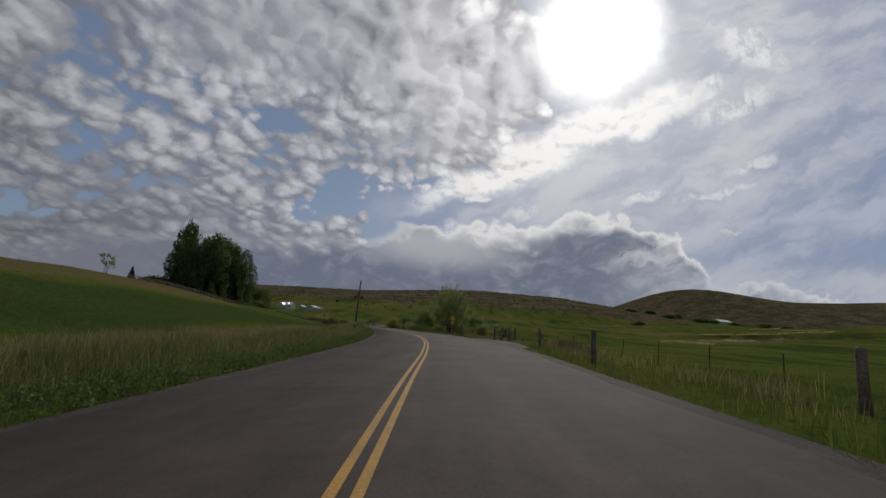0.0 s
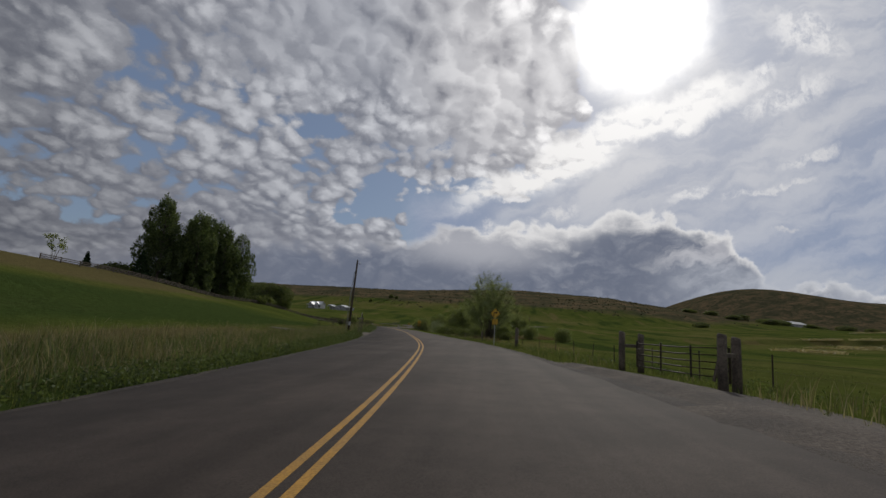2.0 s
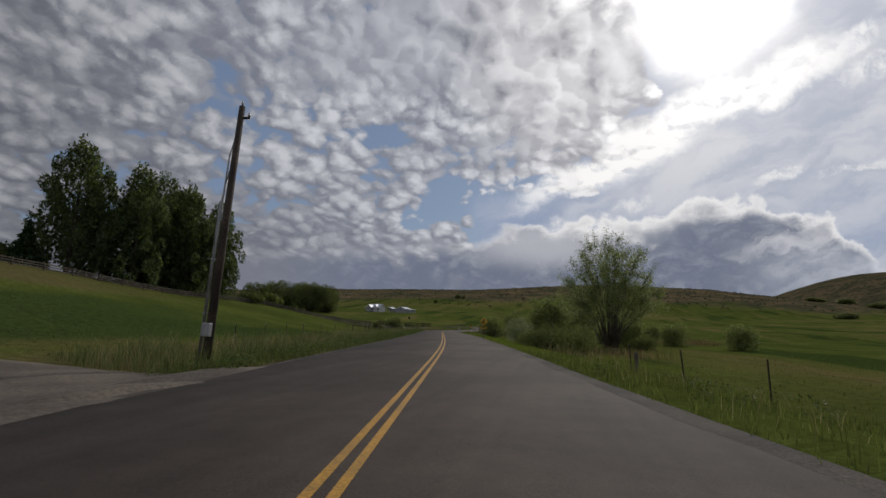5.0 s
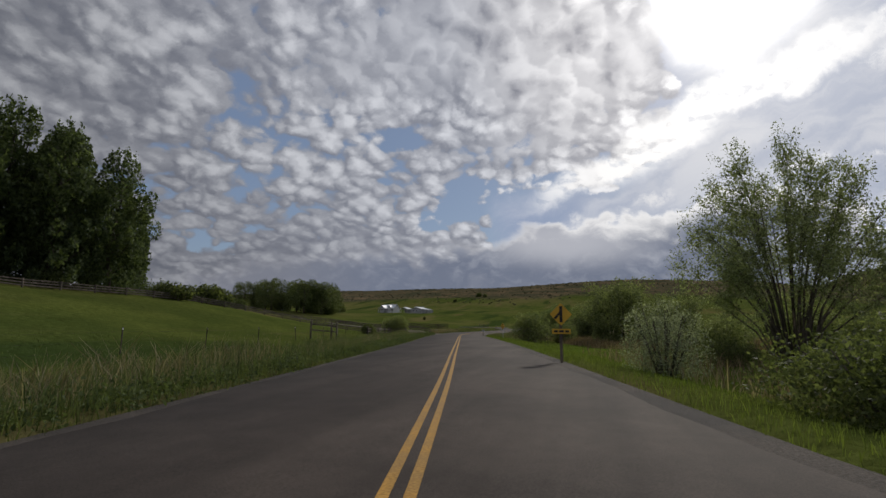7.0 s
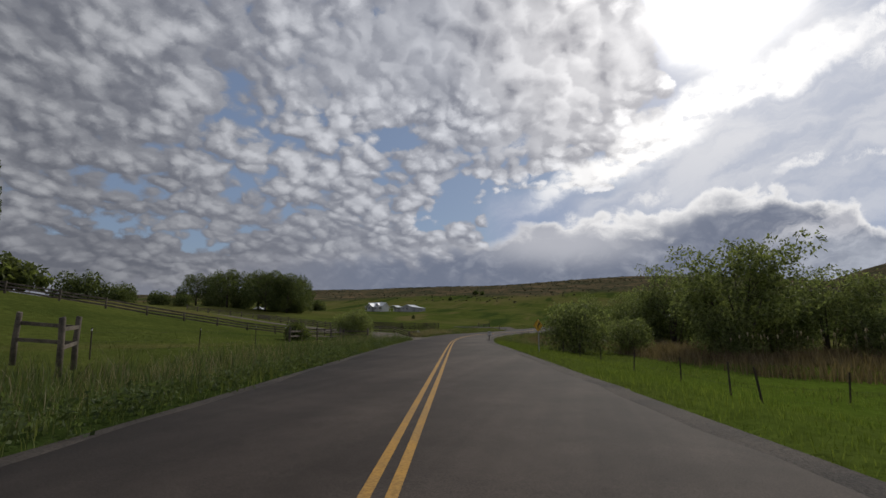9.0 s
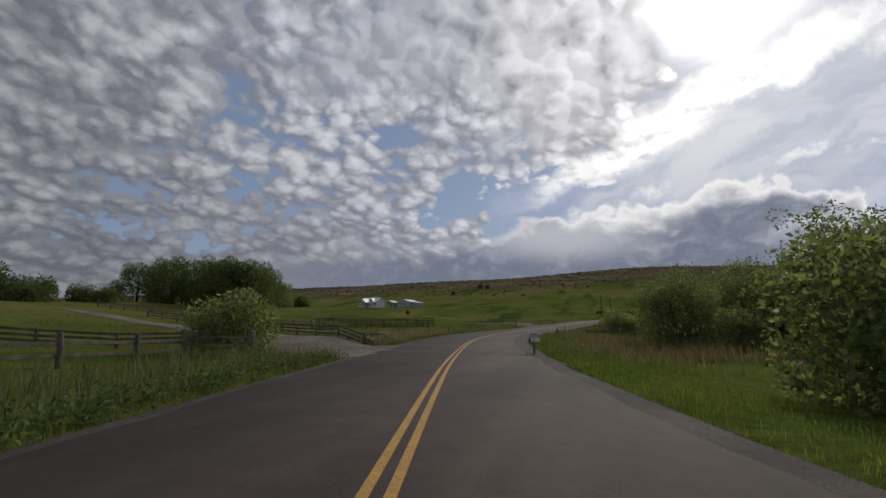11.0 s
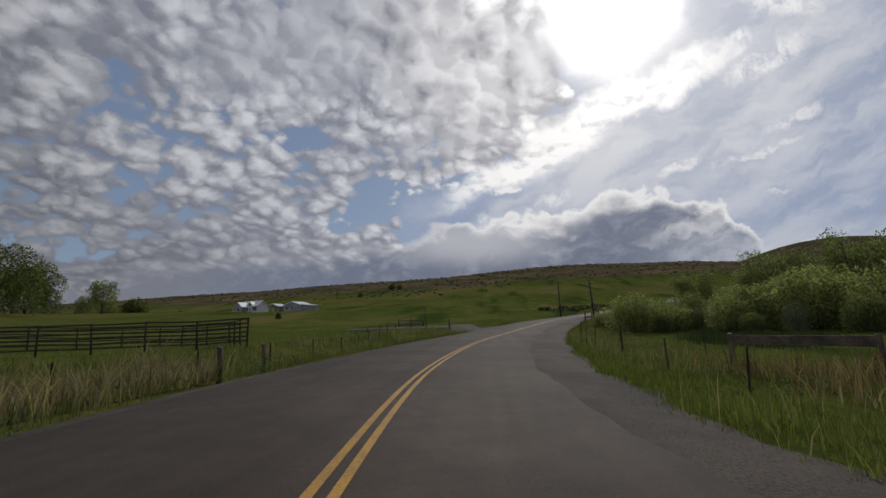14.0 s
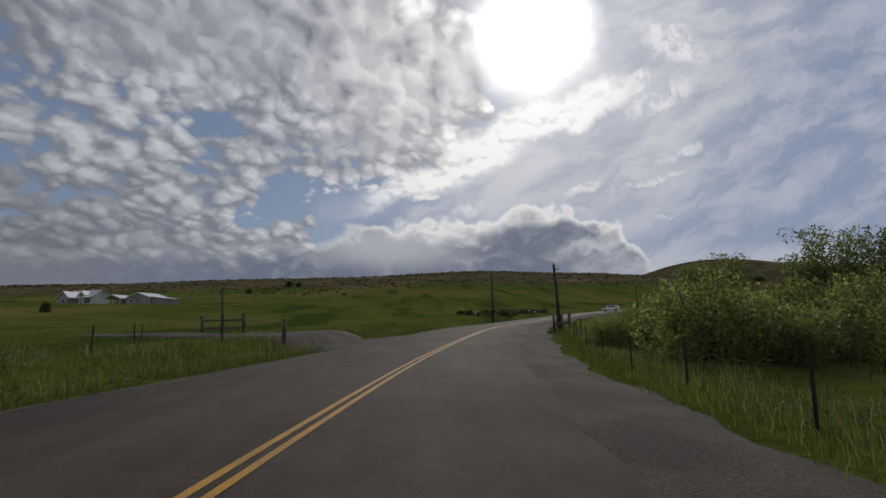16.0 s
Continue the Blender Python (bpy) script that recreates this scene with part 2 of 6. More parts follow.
    # dull ground light below the horizon
    out = N.mix(N.ramp(dz, -0.05, 0.0), (0.05, 0.055, 0.04), out)
    bg = N.add("ShaderNodeBackground")
    N.link(out, bg.inputs[0])
    bg.inputs[1].default_value = 1.0
    N.link(bg.outputs[0], N.add("ShaderNodeOutputWorld").inputs[0])


SKY = 0.058
VALLEY = pose(0, 0, 0, 99.16, -2.38, 9.92).to_3x3()
make_sky()

# ---- materials ----
def material(name, build, rough=0.8, metal=0.0, bump=None, gloss=0.3):
    """A Principled material; build(N, position) gives its colour socket or value, bump(N, position) a height and its depth in m."""
    m = bpy.data.materials.new(name)
    m.use_nodes = True
    N = Nodes(m.node_tree)
    b = N.add("ShaderNodeBsdfPrincipled")
    at = N.add("ShaderNodeNewGeometry").outputs["Position"]
    col = build(N, at)
    N.put(b.inputs["Base Color"], (*col, 1.0) if isinstance(col, tuple) else col)
    N.put(b.inputs["Roughness"], rough(N, at) if callable(rough) else rough)
    b.inputs["Metallic"].default_value = metal
    b.inputs["Specular IOR Level"].default_value = gloss
    if bump:
        height, depth = bump(N, at)
        n = N.add("ShaderNodeBump")
        n.inputs["Distance"].default_value = depth
        N.link(height, n.inputs["Height"])
        N.link(n.outputs[0], b.inputs["Normal"])
    N.link(b.outputs[0], N.add("ShaderNodeOutputMaterial").inputs[0])
    return m


def two_scale(a, b, small, large, speck=0.25):
    """Colour that drifts from a to b at a large scale, with grain at a small one."""

    def build(N, at):
        c = N.mix(N.ramp(N.noise(at, large, 4.0), 0.35, 0.65), a, b)
        g = N.ramp(N.noise(at, small, 5.0, 0.65), 0.25, 0.75, 1.0 - speck, 1.0 + speck)
        return N.vec("SCALE", c, scale=g)

    return build


def leafy(name, a, b, glow=0.45, rough=0.6):
    """Leaves or blades: varied leaf by leaf, letting some light through."""
    m = bpy.data.materials.new(name)
    m.use_nodes = True
    N = Nodes(m.node_tree)
    g = N.add("ShaderNodeNewGeometry")
    rnd = g.outputs["Random Per Island"]
    patch = N.ramp(N.noise(g.outputs["Position"], 0.35, 3.0), 0.35, 0.65)
    c = N.mix(N.math("ADD", N.math("MULTIPLY", rnd, 0.6), N.math("MULTIPLY", patch, 0.4)), a, b)
    c = N.vec("SCALE", c, scale=N.ramp(rnd, 0.0, 1.0, 0.7, 1.25))
    d = N.add("ShaderNodeBsdfPrincipled")
    N.link(c, d.inputs["Base Color"])
    d.inputs["Roughness"].default_value = rough
    d.inputs["Specular IOR Level"].default_value = 0.1
    t = N.add("ShaderNodeBsdfTranslucent")
    N.link(N.vec("MULTIPLY", c, (1.45, 1.5, 0.75)), t.inputs[0])
    s = N.add("ShaderNodeMixShader")
    s.inputs[0].default_value = glow
    N.link(d.outputs[0], s.inputs[1])
    N.link(t.outputs[0], s.inputs[2])
    N.link(s.outputs[0], N.add("ShaderNodeOutputMaterial").inputs[0])
    return m


def grain_bump(scale, depth, detail=4.0):
    return lambda N, at: (N.noise(at, scale, detail, 0.6), depth)


def asphalt_colour(N, at):
    base = N.mix(N.ramp(N.noise(at, 0.22, 4.0), 0.35, 0.65), (0.052, 0.041, 0.034), (0.071, 0.056, 0.046))
    stone = N.ramp(N.noise(at, 55.0, 3.0, 0.7), 0.3, 0.7, 0.72, 1.30)
    patch = N.ramp(N.noise(at, 1.6, 6.0, 0.7), 0.3, 0.7, 0.88, 1.12)
    lanes = N.ramp(N.noise(N.vec("MULTIPLY", at, (1.1, 0.03, 0.0)), 1.0, 3.0, 0.6), 0.3, 0.7, 0.86, 1.16)
    return N.vec("SCALE", base, scale=N.math("MULTIPLY", lanes, N.math("MULTIPLY", stone, patch)))


def ground_colour(N, at):
    xyz = N.add("ShaderNodeSeparateXYZ")
    N.link(at, xyz.inputs[0])
    x, y, z = xyz.outputs
    big = N.noise(at, 0.012, 5.0, 0.6)
    mid = N.noise(at, 0.12, 5.0, 0.6)
    fine = N.noise(at, 2.2, 6.0, 0.7)
    green = N.mix(N.ramp(mid, 0.35, 0.65), (0.060, 0.078, 0.018), (0.088, 0.106, 0.024))
    green = N.mix(N.ramp(big, 0.45, 0.70), green, (0.125, 0.115, 0.040))
    strips = N.noise(N.vec("MULTIPLY", at, (0.085, 0.011, 0.085)), 1.0, 3.0, 0.5)
    green = N.mix(N.ramp(strips, 0.52, 0.64), green, (0.042, 0.062, 0.016))
    green = N.mix(N.ramp(strips, 0.40, 0.30, 0.0, 0.8), green, (0.135, 0.112, 0.045))
    # mown strips along the slope on the left
    lie = N.math("ADD", N.math("MULTIPLY_ADD", y, 0.10, x), N.math("MULTIPLY", N.math("SUBTRACT", N.noise(at, 0.05, 4.0), 0.5), 9.0))
    slope = N.math("MULTIPLY", N.ramp(y, 150.0, 110.0), N.ramp(x, -9.0, -13.0))
    band = N.math("MULTIPLY", N.ramp(lie, -40.0, -36.0), N.ramp(lie, -17.0, -22.0))
    green = N.mix(N.math("MULTIPLY", slope, N.math("MULTIPLY", band, 0.85)), green, (0.040, 0.062, 0.018))
    tan = N.math("ADD", N.math("MULTIPLY", N.ramp(lie, -66.0, -58.0), N.ramp(lie, -40.0, -44.0)), N.math("MULTIPLY", N.ramp(lie, -19.0, -15.0), 0.9))
    green = N.mix(N.math("MULTIPLY", slope, N.math("MULTIPLY", tan, 0.8)), green, (0.120, 0.096, 0.046))
    # lush wet grass beside the creek
    wet = N.ramp(N.vec("DISTANCE", N.vec("MULTIPLY", at, (1.0, 0.42, 0.0)), (-9.0, 67.0, 0.0)), 7.0, 15.0, 1.0, 0.0)
    green = N.mix(N.math("MULTIPLY", wet, N.ramp(mid, 0.35, 0.6, 0.55, 1.0)), green, (0.088, 0.132, 0.018))
    dry = N.mix(N.ramp(N.noise(at, 0.045, 6.0, 0.65), 0.38, 0.62), (0.080, 0.072, 0.040), (0.165, 0.118, 0.068))
    # the hills turn to dry sagebrush land above the hay fields
    line = N.math("ADD", z, N.math("MULTIPLY", N.math("SUBTRACT", N.noise(at, 0.006, 4.0), 0.5), 46.0))
    hill = N.ramp(line, 24.0, 32.0)
    scrub = N.math("MAXIMUM", N.ramp(N.noise(at, 0.16, 6.0, 0.75), 0.48, 0.58), N.math("MULTIPLY", N.ramp(N.noise(N.vec("MULTIPLY", at, (1.0, 1.8, 3.0)), 0.018, 5.0, 0.65), 0.47, 0.60), 0.75))
    dry = N.mix(N.math("MULTIPLY", scrub, 0.9), dry, (0.046, 0.052, 0.030))
    c = N.mix(hill, green, dry)
    return N.vec("SCALE", c, scale=N.ramp(fine, 0.25, 0.75, 0.72, 1.25))


def ground_bump(N, at):
    h = N.math("ADD", N.noise(at, 3.0, 6.0, 0.7), N.math("MULTIPLY", N.noise(at, 0.4, 4.0), 2.0))
    return h, 0.16


MAT = {
    "ground": material("field", ground_colour, 1.0, bump=ground_bump, gloss=0.0),
    "asphalt": material("asphalt", asphalt_colour, 0.85, bump=grain_bump(90.0, 0.006), gloss=0.15),
    "paint": material("yellow_paint", two_scale((0.41, 0.215, 0.030), (0.31, 0.175, 0.040), 30.0, 1.5, 0.35), 0.7),
    "apron": material("packed_earth", two_scale((0.060, 0.048, 0.039), (0.10, 0.080, 0.062), 14.0, 0.5, 0.45), 0.95, bump=grain_bump(24.0, 0.025)),
    "gravel": material("gravel", two_scale((0.040, 0.033, 0.028), (0.072, 0.058, 0.046), 24.0, 0.5, 0.55), 0.95, bump=grain_bump(28.0, 0.03)),
    "dirt": material("dirt_track", two_scale((0.082, 0.067, 0.053), (0.130, 0.106, 0.082), 9.0, 0.45, 0.35), 0.95, bump=grain_bump(20.0, 0.02)),
    "old_wood": material("weathered_wood", two_scale((0.075, 0.062, 0.05), (0.14, 0.115, 0.09), 18.0, 2.0, 0.4), 0.9, bump=grain_bump(40.0, 0.006)),
    "pole_wood": material("tarred_wood", two_scale((0.045, 0.035, 0.028), (0.075, 0.058, 0.045), 12.0, 1.0, 0.35), 0.85, bump=grain_bump(30.0, 0.006)),
    "steel": material("galvanised_steel", two_scale((0.28, 0.28, 0.28), (0.38, 0.38, 0.39), 30.0, 2.0, 0.2), 0.5, 0.7),
    "rust": material("dark_steel", two_scale((0.035, 0.03, 0.026), (0.065, 0.045, 0.035), 20.0, 2.0, 0.35), 0.75, 0.2),
    "tip": material("white_post_paint", two_scale((0.40, 0.40, 0.38), (0.52, 0.52, 0.50), 30.0, 3.0, 0.2), 0.7),
    "sign": material("sign_yellow", two_scale((0.50, 0.29, 0.025), (0.56, 0.34, 0.035), 25.0, 2.0, 0.10), 0.45),
    "sign_back": material("sign_aluminium", two_scale((0.42, 0.43, 0.44), (0.52, 0.53, 0.54), 15.0, 2.0, 0.1), 0.45, 0.6),
    "black": material("black_paint", two_scale((0.012, 0.012, 0.013), (0.022, 0.021, 0.021), 30.0, 3.0, 0.2), 0.6),
    "red": material("sign_red", two_scale((0.35, 0.02, 0.02), (0.42, 0.03, 0.03), 20.0, 2.0, 0.1), 0.5),
    "white": material("white_siding", two_scale((0.54, 0.53, 0.52), (0.64, 0.63, 0.62), 6.0, 0.4, 0.08), 0.7),
    "metal_roof": material("pale_metal_roof", two_scale((0.55, 0.56, 0.58), (0.66, 0.67, 0.69), 4.0, 0.3, 0.08), 0.45, 0.3),
    "grey_siding": material("grey_siding", two_scale((0.24, 0.24, 0.24), (0.32, 0.32, 0.32), 6.0, 0.4, 0.1), 0.75),
    "glass": material("window_glass", lambda N, at: (0.02, 0.023, 0.027), 0.08),
    "bark": material("bark", two_scale((0.055, 0.045, 0.036), (0.12, 0.10, 0.08), 14.0, 1.2, 0.35), 0.95, bump=grain_bump(16.0, 0.03)),
    "rubber": material("rubber", two_scale((0.018, 0.018, 0.018), (0.03, 0.03, 0.03), 20.0, 2.0, 0.2), 0.85),
    "car_paint": material("white_car_paint", two_scale((0.70, 0.70, 0.70), (0.76, 0.76, 0.76), 10.0, 1.0, 0.03), 0.25),
    "grass": leafy("grass_blades", (0.056, 0.078, 0.024), (0.130, 0.145, 0.052), 0.34),
    "dry_grass": leafy("dry_grass", (0.14, 0.120, 0.070), (0.25, 0.215, 0.14), 0.3),
    "reed_head": leafy("reed_heads", (0.26, 0.20, 0.12), (0.42, 0.36, 0.25), 0.3),
    "marsh": leafy("marsh_grass", (0.10, 0.075, 0.050), (0.18, 0.135, 0.095), 0.35),
    "lush": leafy("lush_grass", (0.080, 0.115, 0.024), (0.14, 0.17, 0.042), 0.4),
    "twig": leafy("dry_twigs", (0.085, 0.066, 0.048), (0.18, 0.145, 0.105), 0.25),
    "hay": leafy("cut_hay", (0.34, 0.28, 0.15), (0.48, 0.41, 0.25), 0.2),
    "weed": leafy("broad_weeds", (0.048, 0.070, 0.028), (0.112, 0.138, 0.056), 0.34),
    "poplar": leafy("poplar_leaves", (0.050, 0.072, 0.035), (0.112, 0.138, 0.066), 0.45),
    "willow": leafy("willow_leaves", (0.110, 0.130, 0.064), (0.205, 0.226, 0.114), 0.58),
    "grey_willow": leafy("grey_willow_leaves", (0.12, 0.145, 0.080), (0.23, 0.255, 0.150), 0.55),
    "silver": leafy("silver_leaves", (0.15, 0.175, 0.125), (0.27, 0.295, 0.225), 0.45),
    "shrub": leafy("shrub_leaves", (0.062, 0.080, 0.034), (0.125, 0.142, 0.062), 0.5),
    "creek": leafy("creek_willow_leaves", (0.086, 0.106, 0.052), (0.172, 0.194, 0.096), 0.55),
    "grove": leafy("grove_willow_leaves", (0.056, 0.074, 0.032), (0.125, 0.145, 0.062), 0.42),
    # dark green blades: the shade of the hollow put into their colour
    "shade_blades": leafy("shade_blades", (0.026, 0.038, 0.018), (0.055, 0.070, 0.032), 0.25),
    "conifer": leafy("conifer_needles", (0.014, 0.032, 0.012), (0.035, 0.058, 0.020), 0.15),
    "sage": leafy("sagebrush", (0.062, 0.062, 0.036), (0.10, 0.096, 0.060), 0.15),
}

# ---- the lie of the land ----
# centre line of the road: y, x, height, cross fall in degrees (lean to the right)
ROAD = [
    (-60, 0.6, -0.1, -2.6), (-20, -0.3, -0.05, -2.6), (8.5, -0.8, -0.03, -2.6), (25, -0.9, 0.0, -2.6), (41, -1.5, 0.0, -2.6), (60, -3.2, -0.06, -2.0),
    (73.5, -5.2, -0.11, -1.9), (84, -7.2, -0.14, -1.4), (105, -11.4, -0.2, -0.4), (121.4, -15.1, -0.28, -0.5), (137, -18.9, -0.35, -0.7),
    (153, -22.8, -0.45, -0.2), (175, -28.2, -0.62, 0.5), (190, -31.8, -0.80, 0.7), (200, -33.9, -0.92, 0.7), (208, -35.4, -1.0, 1.2),
    (218, -37.0, -1.1, 1.8), (232, -38.3, -1.2, 1.8), (242, -38.4, -1.23, 1.1), (254, -37.6, -1.22, 0.7), (264, -36.2, -1.18, 0.7), (275, -34.0, -1.05, 0.7),
    (288, -30.2, -0.6, 0.5), (300, -26.0, -0.15, 0.2), (312, -20.5, 0.2, 0.0), (330, -9.5, 1.0, 0.0), (350, 4.0, 2.0, 0.0), (373, 20.0, 3.0, 0.0), (405, 46.0, 4.6, 0.0),
    (450, 90.0, 7.0, 0.0), (520, 170.0, 11.0, 0.0),
]
def left_half(y):
    """Width of the left lane."""
    return np.interp(y, [0, 30, 62, 85, 118, 135, 152, 200, 225, 240, 262, 290], [4.6, 5.0, 5.3, 5.1, 4.8, 4.4, 4.0, 4.3, 4.6, 5.1, 5.5, 4.8])


def right_half(y):
    """Width of the right lane."""
    return np.interp(y, [-20, 10, 25, 60, 75, 95, 125, 150, 195, 240, 262, 290], [4.6, 5.2, 5.6, 5.4, 5.0, 4.3, 4.0, 4.1, 3.6, 3.5, 3.9, 4.1])


def smooth_rows(rows, n):
    """Points along a smooth line through rows (Catmull-Rom), n to a span."""
    a = np.array([rows[0], *rows, rows[-1]], float)
    out = []
    for i in range(1, len(a) - 2):
        for u in np.arange(n) / n:
            p0, p1, p2, p3 = a[i - 1], a[i], a[i + 1], a[i + 2]
            out.append(0.5 * (2 * p1 + (p2 - p0) * u + (2 * p0 - 5 * p1 + 4 * p2 - p3) * u * u + (3 * p1 - p0 - 3 * p2 + p3) * u ** 3))
    return np.array(out + [a[-1]])


LINE = smooth_rows(ROAD, 12)
RY, RX, RZ, RB = LINE.T
TAN = np.gradient(np.stack([RX, RY], 1), axis=0)
TAN /= np.linalg.norm(TAN, axis=1)[:, None]
RIGHT = np.stack([TAN[:, 1], -TAN[:, 0]], 1)
CROSS = np.tan(np.radians(RB))


def sstep(v, lo, hi):
    t = np.clip((v - lo) / (hi - lo), 0, 1)
    return t * t * (3 - 2 * t)


def beside(x, y):
    """For places: the nearest station of the road and how far they lie to the right of its centre line."""
    x, y = np.atleast_1d(np.asarray(x, float)), np.atleast_1d(np.asarray(y, float))
    st, off = np.empty(len(x), int), np.empty(len(x))
    for i in range(0, len(x), 4000):
        dx, dy = x[i:i + 4000, None] - RX, y[i:i + 4000, None] - RY
        k = np.argmin(dx * dx + dy * dy, 1)
        r = np.arange(len(k))
        st[i:i + 4000] = k
        side = np.sign(dx[r, k] * RIGHT[k, 0] + dy[r, k] * RIGHT[k, 1])
        off[i:i + 4000] = side * np.hypot(dx[r, k], dy[r, k])
    return st, off


def shoulder(y):
    """Width of the gravel beside the right lane."""
    return np.interp(y, [190, 205, 240, 262, 285, 310], [0.9, 1.5, 2.2, 2.6, 1.8, 0.9])


def wavy(x, y, size):
    a, b = x / size, y / size
    return np.sin(a * 1.7 + 1.3 * np.sin(b * 1.1)) * np.cos(b * 1.9 + 0.8 * np.sin(a * 1.3 + 2.0))


def height(x, y):
    """The ground's height at places."""
    x, y = np.atleast_1d(np.asarray(x, float)), np.atleast_1d(np.asarray(y, float))
    k, d = beside(x, y)
    z0 = RZ[k] - CROSS[k] * np.clip(d, -6.5, 6.5)
    l, r = np.maximum(-d - left_half(y), 0), np.maximum(d - right_half(y), 0)
    under = -0.02 - 0.35 * (1 - sstep(np.maximum(l, r - shoulder(y) + 0.9), 0.0, 0.9))
    rise = np.interp(y, [-80, 40, 110, 140, 180, 220, 270, 400, 520], [7.0, 8.2, 9.0, 8.0, 5.8, 4.8, 6.0, 4.4, 4.0])
    late = sstep(y, 195, 255)
    left = -0.35 * sstep(l, 0.8, 3.2) + (rise + 0.3) * ((0.35 * sstep(l, 4, 58) + 0.65 * sstep(l, 8, 66)) * (1 - late) + sstep(l, 20, 100) * late) + 0.012 * np.maximum(l - 60, 0)
    drop = np.interp(y, [0, 40, 60, 110, 240, 300, 330], [0.15, 0.1, 0.5, 0.9, 0.6, 0.5, 0.2])
    field = np.interp(y, [0, 20, 44, 56, 70], [0.7, 0.75, 0.7, 0.5, 0.2])
    right = -drop * sstep(r, 0.8, 7.5) - field * sstep(r, 4.5, 14.0) + np.minimum(0.00018 * np.maximum(r - 12, 0) ** 2, 0.14 * r)
    z = z0 + under + left + right
    z += 0.85 * sstep(l, 2.0, 4.6) * sstep(y, 197, 208)
    z += 1.6 * np.exp(-(((x + 65) / 15) ** 2 + ((y - 170) / 20) ** 2))
    z += 0.05 * wavy(x, y, 2.7) * sstep(np.maximum(l, r), 1.5, 5) + 0.25 * wavy(x + 9, y - 4, 17.0) * sstep(np.maximum(l, r), 10, 40)
    # the long dry ridge across the valley, and the round hill beyond the gap
    far = 3000.0
    crest = np.interp(x, [-3000, -1200, -600, -330, -80, 60, 200, 290, 400, 520, 4000], [60, 52, 51, 55, 61, 65, 64, 51, 28, 16, 10])
    ridge = crest * (0.25 * sstep(y, 380, 700) + 0.75 * sstep(y, 470, 880))
    ridge *= 1 + 0.05 * wavy(x, y, 130.0) * sstep(y, 500, 700)
    range_e = (72 + 48 * sstep(x, 560, 1150)) * sstep(x + 0.25 * (y - 1200), 380, 680) * sstep(y + 0.35 * x, 900, 1500)
    peak = 66 * np.exp(-(((x - 600) / 210) ** 2 + ((y - 1200) / 330) ** 2))
    base = np.minimum(z, 26 + 0.004 * np.abs(d))
    rim = 45 * sstep(np.hypot(x, y - 150), 1300, far)
    return base * (1 - 0.95 * sstep(y, 430, 820)) + np.maximum(ridge, range_e + peak) + rim * (1 - sstep(y, 300, 900))


def hgt(x, y):
    return float(height([x], [y])[0])


def mesh_np(name, verts, faces, mat, smooth=False):
    """A mesh from arrays: faces all have the same number of corners."""
    verts, faces = np.asarray(verts, np.float32), np.asarray(faces, np.int32)
    me = bpy.data.meshes.new(name)
    n, c = faces.shape
    me.vertices.add(len(verts))
    me.vertices.foreach_set("co", verts.ravel())
    me.loops.add(n * c)
    me.loops.foreach_set("vertex_index", faces.ravel())
    me.polygons.add(n)
    me.polygons.foreach_set("loop_start", np.arange(0, n * c, c, dtype=np.int32))
    if smooth:
        me.polygons.foreach_set("use_smooth", np.ones(n, bool))
    me.update(calc_edges=True)
    me.materials.append(MAT[mat])
    return me


def grid_faces(rows, cols):
    i = np.arange(rows - 1)[:, None] * cols + np.arange(cols - 1)[None]
    return np.stack([i, i + 1, i + cols + 1, i + cols], -1).reshape(-1, 4)


def spread(marks):
    """Coordinates with a spacing that changes: (from, to, step) in turn."""
    return np.concatenate([np.arange(a, b, s) for a, b, s in marks])


def make_ground():
    gx = spread([(-4200, -1500, 300), (-1500, -500, 60), (-500, -180, 16), (-180, -80, 5), (-80, 30, 1.5), (30, 80, 4), (80, 240, 12), (240, 900, 24), (900, 1700, 70), (1700, 4300, 300)])
    gy = spread([(-3000, -400, 250), (-400, -60, 25), (-60, -10, 5), (-10, 320, 2.0), (320, 430, 5), (430, 1000, 14), (1000, 1700, 30), (1700, 4500, 250)])
    X, Y = np.meshgrid(gx, gy)
    Z = height(X.ravel(), Y.ravel())
    me = mesh_np("ground", np.stack([X.ravel(), Y.ravel(), Z], 1), grid_faces(len(gy), len(gx)), "ground", True)
    tagged(new("ground", me), "green hay meadows running up to dry sagebrush hills", "ground", kind="structure")


def ribbon(name, offsets, lifts, mat, first=0, last=None):
    """A strip along the road: offsets to the right of the centre line, and heights above its surface."""
    last = len(RX) if last is None else last
    V = []
    for o, h in zip(offsets, lifts):
        o = np.asarray(o, float) * np.ones(len(RX))
        V.append(np.stack([RX + RIGHT[:, 0] * o, RY + RIGHT[:, 1] * o, RZ - CROSS * o + h], 1)[first:last])
    V = np.stack(V, 1)
    return mesh_np(name, V.reshape(-1, 3), grid_faces(V.shape[0], V.shape[1])[:, ::-1], mat)


